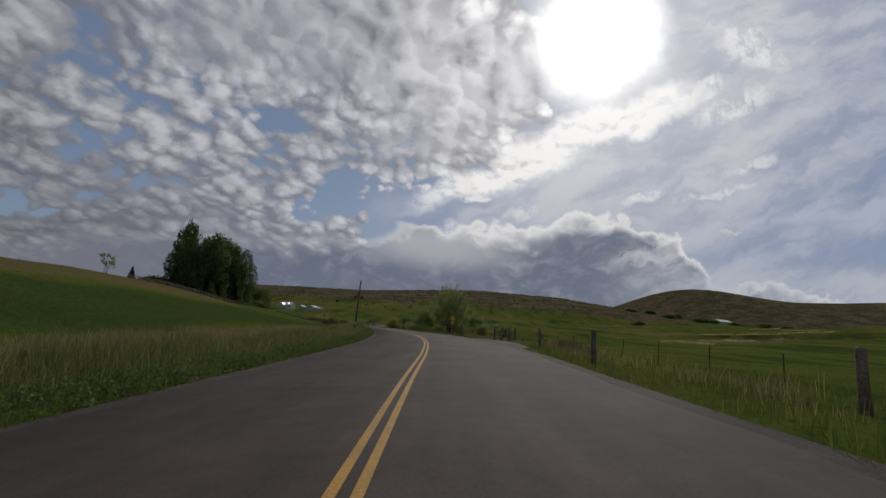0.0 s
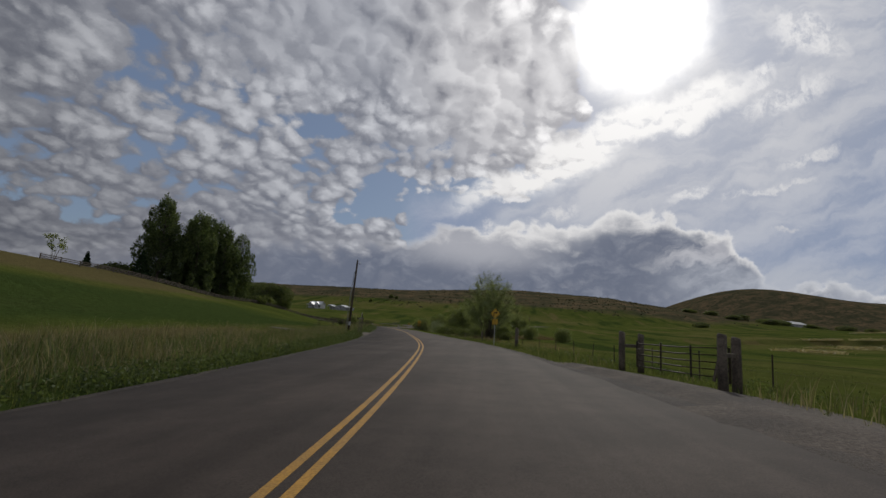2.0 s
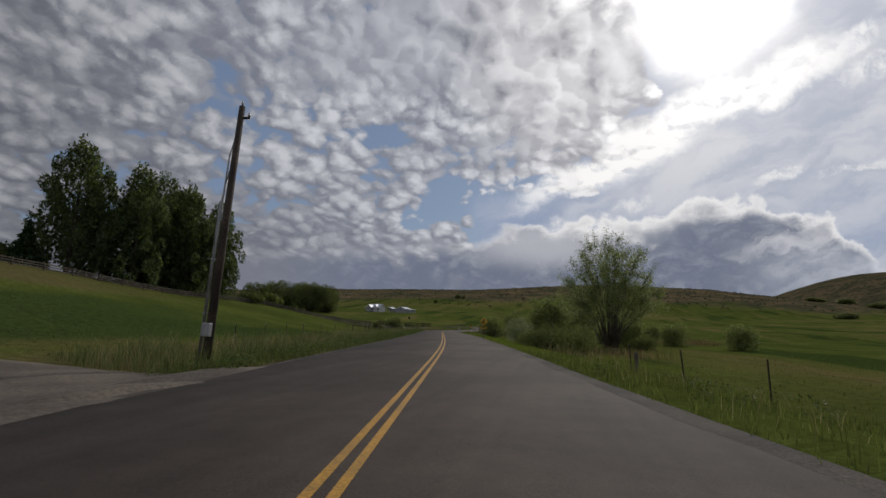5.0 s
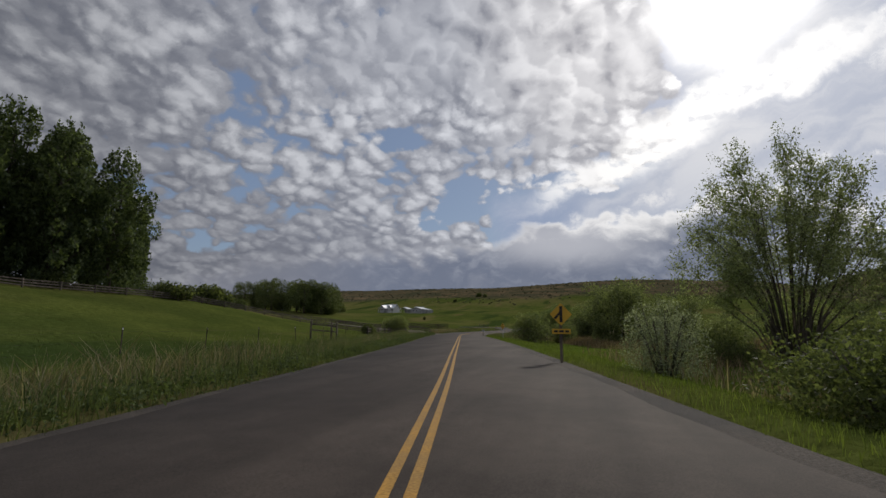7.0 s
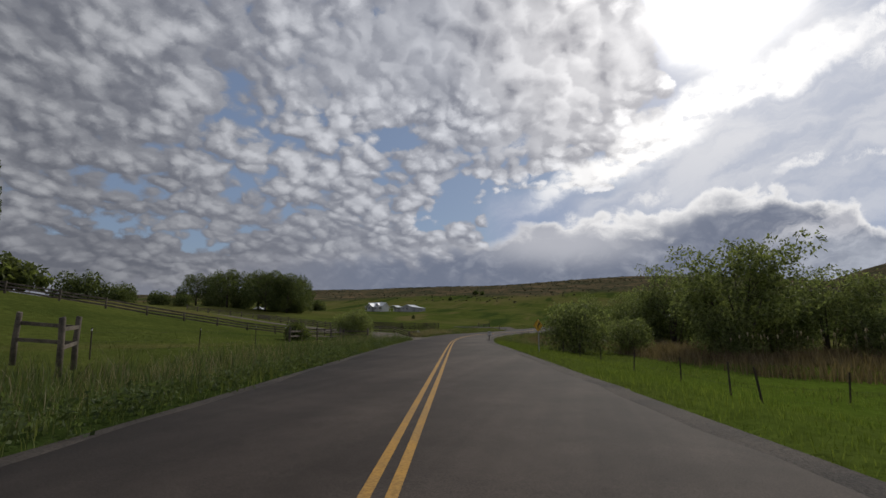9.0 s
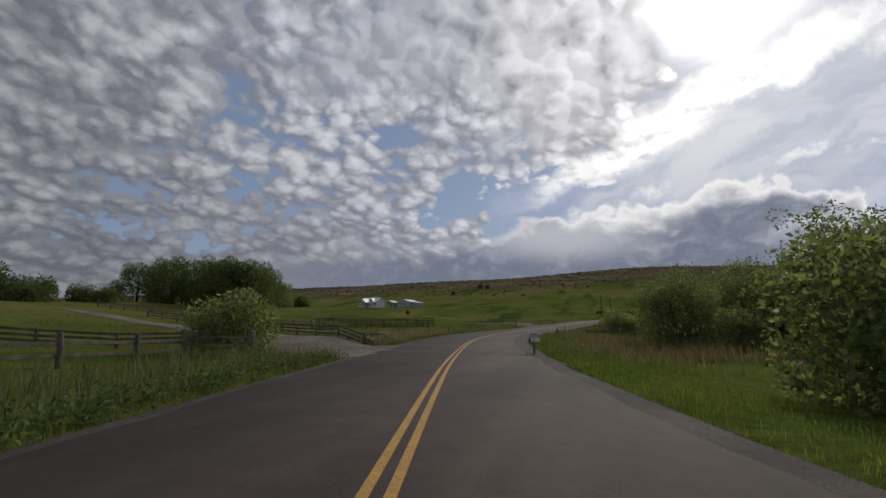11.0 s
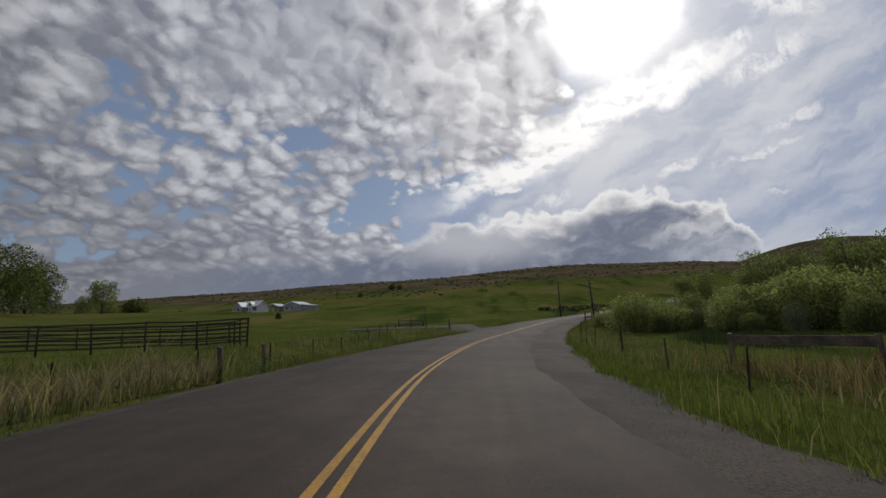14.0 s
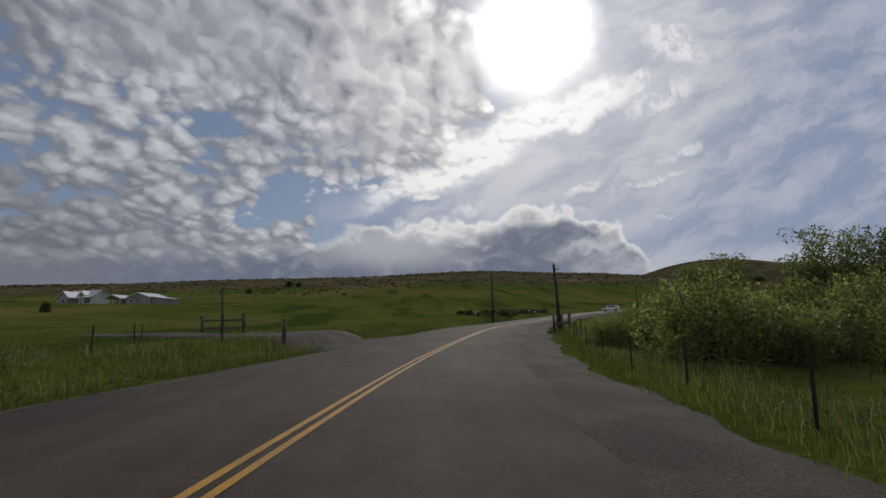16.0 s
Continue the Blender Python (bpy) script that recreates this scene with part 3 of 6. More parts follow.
def make_road():
    LH = left_half(RY)
    wob_l = 0.18 * np.sin(RY * 0.9) + 0.12 * np.sin(RY * 2.3 + 1)
    wob_r = 0.18 * np.sin(RY * 0.8 + 2) + 0.12 * np.sin(RY * 2.1)
    road = tagged(new("road", ribbon("road", (-LH - 0.05 + 0.4 * wob_l, -LH + 0.4 * wob_l, -0.2, right_half(RY) + 0.4 * wob_r, right_half(RY) + 0.05 + 0.4 * wob_r), (-0.45, 0, 0.03, 0, -0.45), "asphalt")),
                  "worn grey asphalt country road with a double yellow line", "road", kind="structure")
    wide = shoulder(RY) - 0.2
    tagged(new("shoulder", ribbon("shoulder", (right_half(RY) - 0.2, right_half(RY) + 0.6, right_half(RY) + wide + wob_r), (-0.012, -0.03, -0.13), "gravel")),
           "dark gravel shoulder along the asphalt road", "shoulder", kind="structure")
    tagged(new("shoulder", ribbon("shoulder", (-LH - 0.75 + wob_l, -LH - 0.4, -LH + 0.2), (-0.20, -0.03, -0.012), "gravel")),
           "narrow gravel shoulder below a grassy verge", "shoulder", kind="structure")
    crown = 0.03
    for a, b in ((-0.17, -0.06), (0.06, 0.17)):
        line = new("lane_line", ribbon("lane_line", (a, b), (crown * 0.98 + 0.005, crown * 0.98 + 0.005), "paint"))
        line.parent = road


make_ground()
make_road()

# ---- building tools ----
def part(name, data, parent, label=""):
    """One mesh (a bmesh with its material's name, or a mesh) as a part of a thing."""
    if isinstance(data, tuple):
        bm, mat = data
        me = bpy.data.meshes.new(name)
        bm.to_mesh(me)
        bm.free()
        me.materials.append(MAT[mat])
    else:
        me = data
    ob = new(name, me)
    ob.parent = parent
    return tagged(ob, label)


def thing(name, label, category, at, group="", turn=0.0, kind=""):
    ob = new(name)
    ob.empty_display_size = 0.2
    ob.matrix_world = pose(*at, 0, 0, turn)
    return tagged(ob, label, category, group, kind)


def box(size, at=(0, 0, 0), rot=(0, 0, 0), bevel=0.0, bm=None):
    bm = bm or bmesh.new()
    made = bmesh.ops.create_cube(bm, size=1.0, matrix=pose(*at, *rot) @ Matrix.Diagonal((*size, 1)))
    if bevel:
        edges = list({e for v in made["verts"] for e in v.link_edges})
        bmesh.ops.bevel(bm, geom=edges, offset=bevel, segments=2, affect="EDGES", profile=0.6)
    return bm


def pipe(points, radii, sides=8, bm=None):
    """A tapered tube through points."""
    bm = bm or bmesh.new()
    pts = [Vector(p) for p in points]
    rings = []
    for i, p in enumerate(pts):
        t = (pts[min(i + 1, len(pts) - 1)] - pts[max(i - 1, 0)]).normalized()
        u = t.orthogonal().normalized()
        v = t.cross(u)
        r = radii[i] if isinstance(radii, (list, tuple)) else radii
        rings.append([bm.verts.new(p + (u * math.cos(a) + v * math.sin(a)) * r) for a in (2 * math.pi * k / sides for k in range(sides))])
    for a, b in zip(rings, rings[1:]):
        ta = min(range(sides), key=lambda s: (b[s].co - a[0].co).length)
        for k in range(sides):
            f = bm.faces.new((a[k], a[(k + 1) % sides], b[(k + 1 + ta) % sides], b[(k + ta) % sides]))
            f.smooth = True
    bm.faces.new(rings[0][::-1])
    bm.faces.new(rings[-1])
    return bm


def prism(outline, depth, bm=None, m=None):
    """A flat outline (x, z) given depth along y, centred."""
    bm = bm or bmesh.new()
    m = m or Matrix()
    a = [bm.verts.new(m @ Vector((x, -depth / 2, z))) for x, z in outline]
    b = [bm.verts.new(m @ Vector((x, depth / 2, z))) for x, z in outline]
    n = len(outline)
    bm.faces.new(a)
    bm.faces.new(b[::-1])
    for i in range(n):
        bm.faces.new((a[(i + 1) % n], a[i], b[i], b[(i + 1) % n]))
    bmesh.ops.recalc_face_normals(bm, faces=bm.faces)
    return bm


# ---- trees and shrubs ----
def leaf_mesh(name, pts, out, size, mat, rng, droop=0.0, long=1.6):
    """A crown of many small bent leaves at pts, facing about out."""
    n = len(pts)
    along = rng.normal(size=(n, 3)) + out * 0.6
    along[:, 2] -= droop
    along /= np.linalg.norm(along, axis=1)[:, None]
    across = np.cross(along, rng.normal(size=(n, 3)))
    across /= np.linalg.norm(across, axis=1)[:, None] + 1e-9
    s = size * rng.uniform(0.6, 1.35, n)[:, None]
    tip = along * s * long
    w = across * s * 0.5
    bend = np.cross(along, across) * s * 0.25
    V = np.stack([pts - tip * 0.5, pts + w + bend, pts + tip * 0.5, pts - w + bend], 1).reshape(-1, 3)
    return mesh_np(name, V, np.arange(4 * n).reshape(-1, 4), mat)


def blob_points(blobs, n, rng, shell=0.55):
    """Points within rounded masses (x, y, z, rx, ry, rz), denser to the outside; and the way out from each mass."""
    blobs = np.asarray(blobs, float)
    vol = blobs[:, 3] * blobs[:, 4] * blobs[:, 5]
    who = rng.choice(len(blobs), n, p=vol / vol.sum())
    d = rng.normal(size=(n, 3))
    d /= np.linalg.norm(d, axis=1)[:, None]
    r = shell + (1 - shell) * rng.uniform(0, 1, n) ** 0.6
    r *= 1 + 0.10 * rng.normal(size=n)
    b = blobs[who]
    return b[:, :3] + d * b[:, 3:] * r[:, None], d


def limbs(rng, h, start, count, reach, radius, rise=0.5, bm=None, lean=0.0, sides=6):
    """A trunk with limbs; gives the bmesh and the limb ends."""
    bm = pipe([(0, 0, -0.3), (0.03 * h * rng.normal() * 0.4, 0.03 * h * rng.normal() * 0.4, h * 0.35), (lean * h * 0.5, 0.02 * h * rng.normal(), h * 0.7), (lean * h, 0, h)],
              [radius * 1.25, radius * 0.85, radius * 0.5, radius * 0.12], 8, bm)
    ends = []
    for i in range(count):
        z = h * (start + (0.92 - start) * (i + rng.uniform(0, 0.8)) / count)
        a = i * 2.4 + rng.uniform(-0.4, 0.4)
        l = reach * (1.15 - 0.6 * z / h) * rng.uniform(0.7, 1.2)
        c, s = math.cos(a), math.sin(a)
        x0 = lean * z
        mid = (x0 + c * l * 0.5, s * l * 0.5, z + l * rise * 0.55)
        end = (x0 + c * l, s * l, z + l * rise * 1.1)
        pipe([(x0, 0, z), mid, end], [radius * 0.36, radius * 0.2, radius * 0.05], sides, bm)
        ends.append(end)
    return bm, ends


def poplar_meshes(seed, h, wide, leaves=5200):
    rng = np.random.default_rng(seed)
    bm, ends = limbs(rng, h * 0.90, 0.08, 22, wide * 0.75, 0.26, 0.9)
    blobs = []
    for i in range(120):
        z = h * (0.02 + 0.94 * ((i + rng.uniform(0, 1)) / 120))
        f = math.sin(math.pi * min(1, (z / h) * 0.74 + 0.24)) ** 0.75
        a, q = i * 2.39, wide * f * math.sqrt(rng.uniform(0.08, 1.0))
        k = wide * rng.uniform(0.10, 0.22) * (0.5 + 0.6 * f)
        blobs.append((math.cos(a) * q, math.sin(a) * q, z, k, k, k * rng.uniform(1.2, 2.0)))
    for i in range(16):
        a, q = i * 2.4, wide * 0.42 * math.sqrt(i / 16)
        blobs.append((math.cos(a) * q, math.sin(a) * q, h * (1.0 - 0.10 * i / 16) * rng.uniform(0.95, 1.03), wide * 0.07, wide * 0.07, wide * 0.26))
    pts, out = blob_points(blobs, leaves, rng)
    out[:, 2] += 0.8
    return bm, leaf_mesh("crown", pts, out, 0.25, "poplar", rng, -0.7, 2.0)


def willow_meshes(seed, h, wide, stems, leaves, mat, size=0.26, open_crown=False):
    """A broad tree of several stems that lean apart."""
    rng = np.random.default_rng(seed)
    bm = bmesh.new()
    blobs = []
    for i in range(stems):
        a = 2 * math.pi * i / stems + rng.uniform(-0.4, 0.4)
        tilt = rng.uniform(0.15, 0.75) * wide
        c, s = math.cos(a), math.sin(a)
        top = h * rng.uniform(0.78, 1.0) * (1.0 - 0.25 * tilt / wide)
        pts = [(c * 0.25, s * 0.25, -0.3), (c * tilt * 0.30, s * tilt * 0.30, top * 0.35), (c * tilt * 0.65, s * tilt * 0.65, top * 0.7), (c * tilt, s * tilt, top)]
        r = (0.012 if open_crown else 0.02) * h * rng.uniform(0.5, 0.9)
        pipe(pts, [r, r * 0.75, r * 0.45, r * 0.1], 6, bm)
        for j in range(6):
            u = rng.uniform(0.28, 0.95)
            b = Vector(pts[1]).lerp(Vector(pts[3]), u)
            ang = a + rng.uniform(-1.6, 1.6)
            l = wide * rng.uniform(0.25, 0.55)
            e = b + Vector((math.cos(ang) * l, math.sin(ang) * l, l * rng.uniform(0.2, 0.9)))
            pipe([b, b.lerp(e, 0.5) + Vector((0, 0, l * 0.08)), e], [r * 0.3, r * 0.18, r * 0.04], 5, bm)
            k = wide * rng.uniform(0.15, 0.27)
            blobs.append((*e, k, k, k * 0.9))
            m = b.lerp(e, 0.55)
            blobs.append((*m, k * 0.8, k * 0.8, k * 0.8))
        k = wide * rng.uniform(0.18, 0.28)
        blobs.append((*pts[3], k, k, k * 1.1))
    if not open_crown:
        for i in range(26):
            a, q = i * 2.4, wide * rng.uniform(0.4, 0.9)
            k = wide * rng.uniform(0.2, 0.34)
            z = h * rng.uniform(0.24, 0.62)
            blobs.append((math.cos(a) * q, math.sin(a) * q, z, k, k, k))
    pts, out = blob_points(blobs, leaves, rng, 0.35 if open_crown else 0.5)
    pts[:, 2] = np.maximum(pts[:, 2], 0.1)
    return bm, leaf_mesh("crown", pts, out, size, mat, rng, 0.5, 2.2)


def fan_willow_meshes(seed, h, wide, stems, leaves, mat, size):
    """A many-stemmed willow: slender rods fanned from one stool, small leaves along their twigs."""
    rng = np.random.default_rng(seed)
    bm = bmesh.new()
    spine = []
    for i in range(stems):
        a = i * 2.4 + rng.uniform(-0.3, 0.3)
        lean = math.sqrt((i + 0.5) / stems)
        c, s = math.cos(a), math.sin(a)
        top = h * (1.0 - 0.66 * lean ** 2.4) * rng.uniform(0.90, 1.04)
        reach = wide * lean ** 0.8 * rng.uniform(0.85, 1.05)
        pts = [Vector((c * 0.9 * lean, s * 0.9 * lean, -0.3)), Vector((c * reach * 0.30, s * reach * 0.30, top * 0.36)), Vector((c * reach * 0.66, s * reach * 0.66, top * 0.74)), Vector((c * reach, s * reach, top))]
        r = 0.0055 * h * rng.uniform(0.6, 1.2)
        pipe(pts, [r, r * 0.75, r * 0.42, r * 0.1], 5, bm)
        for j in range(14):
            u = rng.uniform(0.15, 1.0)
            b = pts[1].lerp(pts[2], u * 2) if u < 0.5 else pts[2].lerp(pts[3], u * 2 - 1)
            w = Vector((c, s, 0.9)) + Vector(rng.normal(size=3)) * 0.8
            e = b + w.normalized() * wide * rng.uniform(0.14, 0.34)
            pipe([b, e], [r * 0.22, r * 0.05], 4, bm)
            spine.append((*b.lerp(e, 0.2), *e))
        spine.append((*pts[2], *pts[3]))
    spine = np.array(spine)
    who = rng.integers(0, len(spine), leaves)
    u = rng.uniform(0, 1, leaves)[:, None]
    pts = spine[who, :3] * (1 - u) + spine[who, 3:] * u + rng.normal(size=(leaves, 3)) * 0.034 * wide
    out = spine[who, 3:] - spine[who, :3]
    out /= np.linalg.norm(out, axis=1)[:, None]
    out = out * 1.2 + np.array([-0.6, 0, 0])
    return bm, leaf_mesh("crown", pts, out, size, mat, rng, 0.2, 2.6)


def grove_meshes(seed, h, wide, leaves, mat, size):
    """A tall willow with a clear stem and a broad rounded crown of many heads."""
    rng = np.random.default_rng(seed)
    bm, ends = limbs(rng, h * 0.8, 0.16, 12, wide * 0.8, 0.32, 0.9)
    blobs = []
    for i in range(40):
        a = i * 2.4
        v = (i + 0.5) / 40
        z = h * (0.34 + 0.56 * v)
        f = math.sqrt(max(0.05, 1 - ((z / h - 0.52) / 0.52) ** 2))
        q = wide * f * rng.uniform(0.35, 0.85)
        k = wide * rng.uniform(0.17, 0.28)
        blobs.append((math.cos(a) * q, math.sin(a) * q, z - k * 0.4, k, k, k * 0.95))
    for i in range(16):
        a, k = i * 2.4, wide * rng.uniform(0.14, 0.2)
        blobs.append((math.cos(a) * wide * 0.8, math.sin(a) * wide * 0.8, h * rng.uniform(0.14, 0.36), k, k, k * 1.6))
    pts, out = blob_points(blobs, leaves, rng, 0.6)
    return bm, leaf_mesh("crown", pts, out, size, mat, rng, 0.4, 1.7)


def shrub_meshes(seed, h, wide, leaves, mat, size=0.2):
    """A rounded shrub leafy to the ground."""
    rng = np.random.default_rng(seed)
    bm = bmesh.new()
    blobs = []
    for i in range(14):
        a, q = i * 2.4, wide * math.sqrt((i + 0.5) / 14) * 0.75
        top = h * (1.0 - 0.45 * (q / wide) ** 2) * rng.uniform(0.72, 1.05)
        c, s = math.cos(a) * q, math.sin(a) * q
        pipe([(c * 0.2, s * 0.2, -0.1), (c * 0.6, s * 0.6, top * 0.5), (c, s, top * 0.95)], [0.05, 0.03, 0.01], 5, bm)
        k = wide * rng.uniform(0.24, 0.38)
        blobs.append((c, s, top - k * 0.7, k, k, k * 0.9))
        blobs.append((c, s, top * 0.4, k * 1.1, k * 1.1, top * 0.42))
    pts, out = blob_points(blobs, leaves, rng, 0.6)
    pts[:, 2] = np.maximum(pts[:, 2], 0.05 + 0.1 * rng.uniform(size=len(pts)))
    # a few shoots that stick out of the outline
    k = int(len(pts) * 0.04)
    pts[:k] += out[:k] * wide * 0.07 + np.array([0, 0, h * 0.03])
    return bm, leaf_mesh("crown", pts, out, size, mat, rng, 0.0, 1.8)


def conifer_meshes(seed, h, wide, leaves):
    rng = np.random.default_rng(seed)
    bm = pipe([(0, 0, -0.2), (0, 0, h * 0.6), (0, 0, h)], [0.03 * h, 0.018 * h, 0.004 * h], 7)
    z = h * (0.06 + 0.94 * (1 - np.sqrt(rng.uniform(0, 1, leaves))))
    tier = np.abs(np.sin(z / h * 22))
    r = wide * (1 - z / h) * (0.55 + 0.45 * tier) * rng.uniform(0.35, 1.0, leaves) ** 0.5 + 0.05
    a = rng.uniform(0, 2 * math.pi, leaves)
    pts = np.stack([np.cos(a) * r, np.sin(a) * r, z - 0.18 * r], 1)
    out = np.stack([np.cos(a), np.sin(a), -0.4 * np.ones(leaves)], 1)
    return bm, leaf_mesh("crown", pts, out, 0.24, "conifer", rng, 0.3, 2.0)


def plant(name, label, category, meshes, at, group="", turn=0.0, trunk="trunk"):
    bm, crown = meshes
    x, y = at
    ob = thing(name, label, category, (x, y, hgt(x, y) - 0.05), group, turn)
    part(trunk, (bm, "bark"), ob)
    part("crown", crown, ob)
    return ob


def again(ob, x, y, turn, size):
    """The same plant once more, elsewhere, turned and scaled."""
    c = copy_thing(ob, pose(x, y, hgt(x, y) - 0.05, 0, 0, turn))
    c.scale = (size, size, size) if isinstance(size, (int, float)) else size
    return c

# ---- trees along the valley ----
GROUP = "poplars on the rise"
LAB = "tall dark green poplar with ragged crown on the grassy rise"
pop_a = plant("poplar_tree", LAB, "tree", poplar_meshes(1, 20.5, 5.0, 11500), (-76.5, 134.5), GROUP)
pop_b = plant("poplar_tree", LAB, "tree", poplar_meshes(2, 19.5, 4.8, 11500), (-71.5, 141.0), GROUP, 40)
pop_c = plant("poplar_tree", LAB, "tree", poplar_meshes(3, 20.0, 5.1, 11500), (-74.0, 147.5), GROUP, 80)
for x, y, t, s, src in ((-80.0, 141.0, 90, 0.95, pop_b), (-78.5, 148.0, 210, 0.92, pop_a), (-70.0, 150.5, 30, 0.96, pop_b),
                        (-74.5, 154.0, 120, 0.97, pop_a), (-69.0, 157.0, 300, 0.90, pop_c), (-80.0, 156.0, 250, 0.95, pop_a), (-75.0, 161.5, 20, 0.80, pop_c)):
    again(src, x, y, t, s)
thin = again(pop_b, -106.0, 192.0, 60, (0.34, 0.34, 1.12))
again(thin, -103.5, 185.5, 150, (0.34, 0.34, 1.25))
tagged(thin, "slender young poplar standing apart beside a rail fence")
plant("spruce_tree", "dark green spruce beside the poplars", "tree", conifer_meshes(4, 6.5, 2.6, 2600), (-75.5, 128.0), "conifers on the rise")
plant("spruce_tree", "small dark spruce on the grassy rise", "tree", conifer_meshes(5, 4.2, 1.4, 1500), (-85.0, 124.0), "conifers on the rise")
plant("bare_tree", "thinly leaved small tree on the grassy rise", "tree", willow_meshes(6, 7.5, 2.4, 4, 420, "willow", 0.2, True), (-90.0, 121.0))
hedge = plant("round_shrub", "dark rounded shrub at the foot of the poplars", "shrub", shrub_meshes(7, 3.0, 3.2, 2600, "shrub", 0.28), (-80.0, 127.0), "shrubs on the rise")
for x, y, t, s in ((-66.0, 163.5, 40, 0.8), (-67.5, 172.0, 90, 1.1), (-82.5, 126.0, 130, 0.7), (-69.0, 150.0, 10, 0.7)):
    again(hedge, x, y, t, s)

# the grove behind the paddock
GROUP = "grove behind the paddock"
LAB = "broad green willow in a dense grove behind the paddock"
gro_a = plant("willow_tree", LAB, "tree", grove_meshes(11, 13.8, 7.6, 11000, "grove", 0.24), (-112.5, 280.0), GROUP)
gro_b = plant("willow_tree", LAB, "tree", grove_meshes(12, 14.2, 8.0, 11000, "grove", 0.24), (-118.0, 276.0), GROUP, 70)
for x, y, t, s, src in ((-126, 283, 50, 1.0, gro_a), (-134, 277, 140, 0.98, gro_b), (-142, 284, 200, 0.95, gro_a), (-149, 279, 10, 0.88, gro_b), (-117, 291, 250, 0.9, gro_b), (-130, 292, 300, 0.95, gro_a),
                        (-133, 312, 100, 0.85, gro_b), (-145, 320, 30, 0.85, gro_a)):
    again(src, x, y, t, s)
clump = plant("round_shrub", "rounded willow bush beyond the rail fence", "shrub", shrub_meshes(16, 6.5, 5.2, 4500, "grove", 0.27), (-168.8, 252.9), "bushes beyond the fence")
clump.scale = (1.5, 1.5, 1.7)
for x, y, t, s in ((-112.0, 284.0, 150, 0.75), (-121.0, 287.0, 240, 0.7), (-137.0, 287.0, 330, 0.75), (-148.0, 287.0, 20, 0.8)):
    again(clump, x, y, t, s)
for x, y, t, s in ((-157.0, 256.0, 60, 0.85), (-147.0, 262.0, 200, 0.75), (-134.0, 258.0, 110, 0.6), (-164.0, 262.0, 20, 1.2)):
    again(clump, x, y, t, s)
small = plant("young_tree", "young light green tree standing beside the grove", "tree", grove_meshes(13, 12.5, 4.8, 5200, "willow", 0.24), (-154.0, 355.0), "young trees")
again(small, -166.0, 362.0, 120, 0.7)
dark = plant("round_shrub", "dark rounded tree beyond the pipe corral", "tree", shrub_meshes(14, 6.5, 4.6, 2500, "shrub", 0.40), (-152.0, 366.0), "shrubs beyond the corral")
again(dark, -166.0, 372.0, 90, 0.85)
again(dark, -82.8, 323.0, 200, (0.16, 0.16, 0.24))
plant("lilac_shrub", "leafy shrub with pale blossom beside the driveway", "shrub", shrub_meshes(15, 4.0, 2.7, 9000, "willow", 0.11), (-47.2, 199.2))
for x, y, s in ((-47.0, 186.0, 0.3), (-106, 590, 0.55), (-113, 594, 0.7), (-128, 553, 0.5)):
    again(dark, x, y, x * 7, s)

# right of the road
plant("willow_tree", "open grey-green willow of many slender stems", "tree", fan_willow_meshes(21, 15.0, 7.4, 46, 46000, "grey_willow", 0.085), (2.0, 152.0)).scale = (1.0, 1.0, 1.07)
GROUP = "shrubs along the creek"
sh_a = plant("creek_shrub", "dense dark green shrub beside the road ditch", "shrub", shrub_meshes(22, 2.5, 2.6, 11000, "shrub", 0.062), (-6.6, 124.4), GROUP)
sil = plant("silver_shrub", "silvery grey-green willow shrub beside the ditch", "shrub", shrub_meshes(23, 3.2, 1.7, 8500, "silver", 0.05), (-9.4, 133.4), "silver shrubs")
wil = plant("willow_shrub", "rounded bright green willow shrub near the creek", "shrub", shrub_meshes(24, 5.2, 3.4, 6300, "creek", 0.138), (-20.0, 190.5), GROUP)
for x, y, t, s, src in ((-4.2, 128.0, 220, 1.1, sh_a), 
                        (-15.0, 193.0, 200, 0.72, wil), (7.0, 188.0, 120, 0.85, wil), (14.0, 168.0, 250, 0.8, wil), (22.0, 162.0, 10, 0.8, wil), (3.0, 172.0, 140, 0.75, wil), (-3.0, 148.0, 140, 0.8, sh_a), (6.0, 150.0, 10, 0.9, sh_a), (5.5, 159.0, 70, 0.9, wil), (-1.5, 157.0, 190, 0.7, wil)):
    again(src, x, y, t, s)
big = plant("willow_tree", "big spreading willow over the creek thicket", "tree", willow_meshes(25, 9.8, 5.2, 8, 9500, "creek", 0.155), (-6.5, 189.5), "willows by the creek")
for x, y, t, s in ((1.0, 193.0, 80, 0.8), (8.0, 190.0, 170, 0.48), (15.0, 192.0, 10, 0.42), (4.0, 226.0, 220, 1.0),
                   (3.0, 292.0, 30, 0.9), (11.0, 288.0, 120, 1.0), (19.0, 280.0, 200, 1.0), (-5.0, 296.0, 280, 0.7)):
    again(big, x, y, t, s)
for x, y, t, s in ((-9.0, 225.0, 200, (1.4, 1.4, 1.5)), (-3.0, 231.0, 300, (1.6, 1.6, 1.9)), (-14.5, 222.5, 20, 0.8), (-8.5, 187.5, 60, 0.85), (-3.5, 191.5, 150, 0.95),
                   (3.0, 190.0, 230, 0.8), (9.0, 187.0, 10, 0.6), (16.0, 189.0, 100, 0.5)):
    again(wil, x, y, t, s)
dome = plant("willow_shrub", "tall domed olive green willow over the reeds", "shrub", shrub_meshes(27, 8.4, 4.6, 20000, "creek", 0.125), (-17.8, 229.5), "willows by the creek")
again(dome, -10.5, 232.5, 130, (1.1, 1.1, 1.12))
again(big, -5.5, 223.0, 60, 1.2)
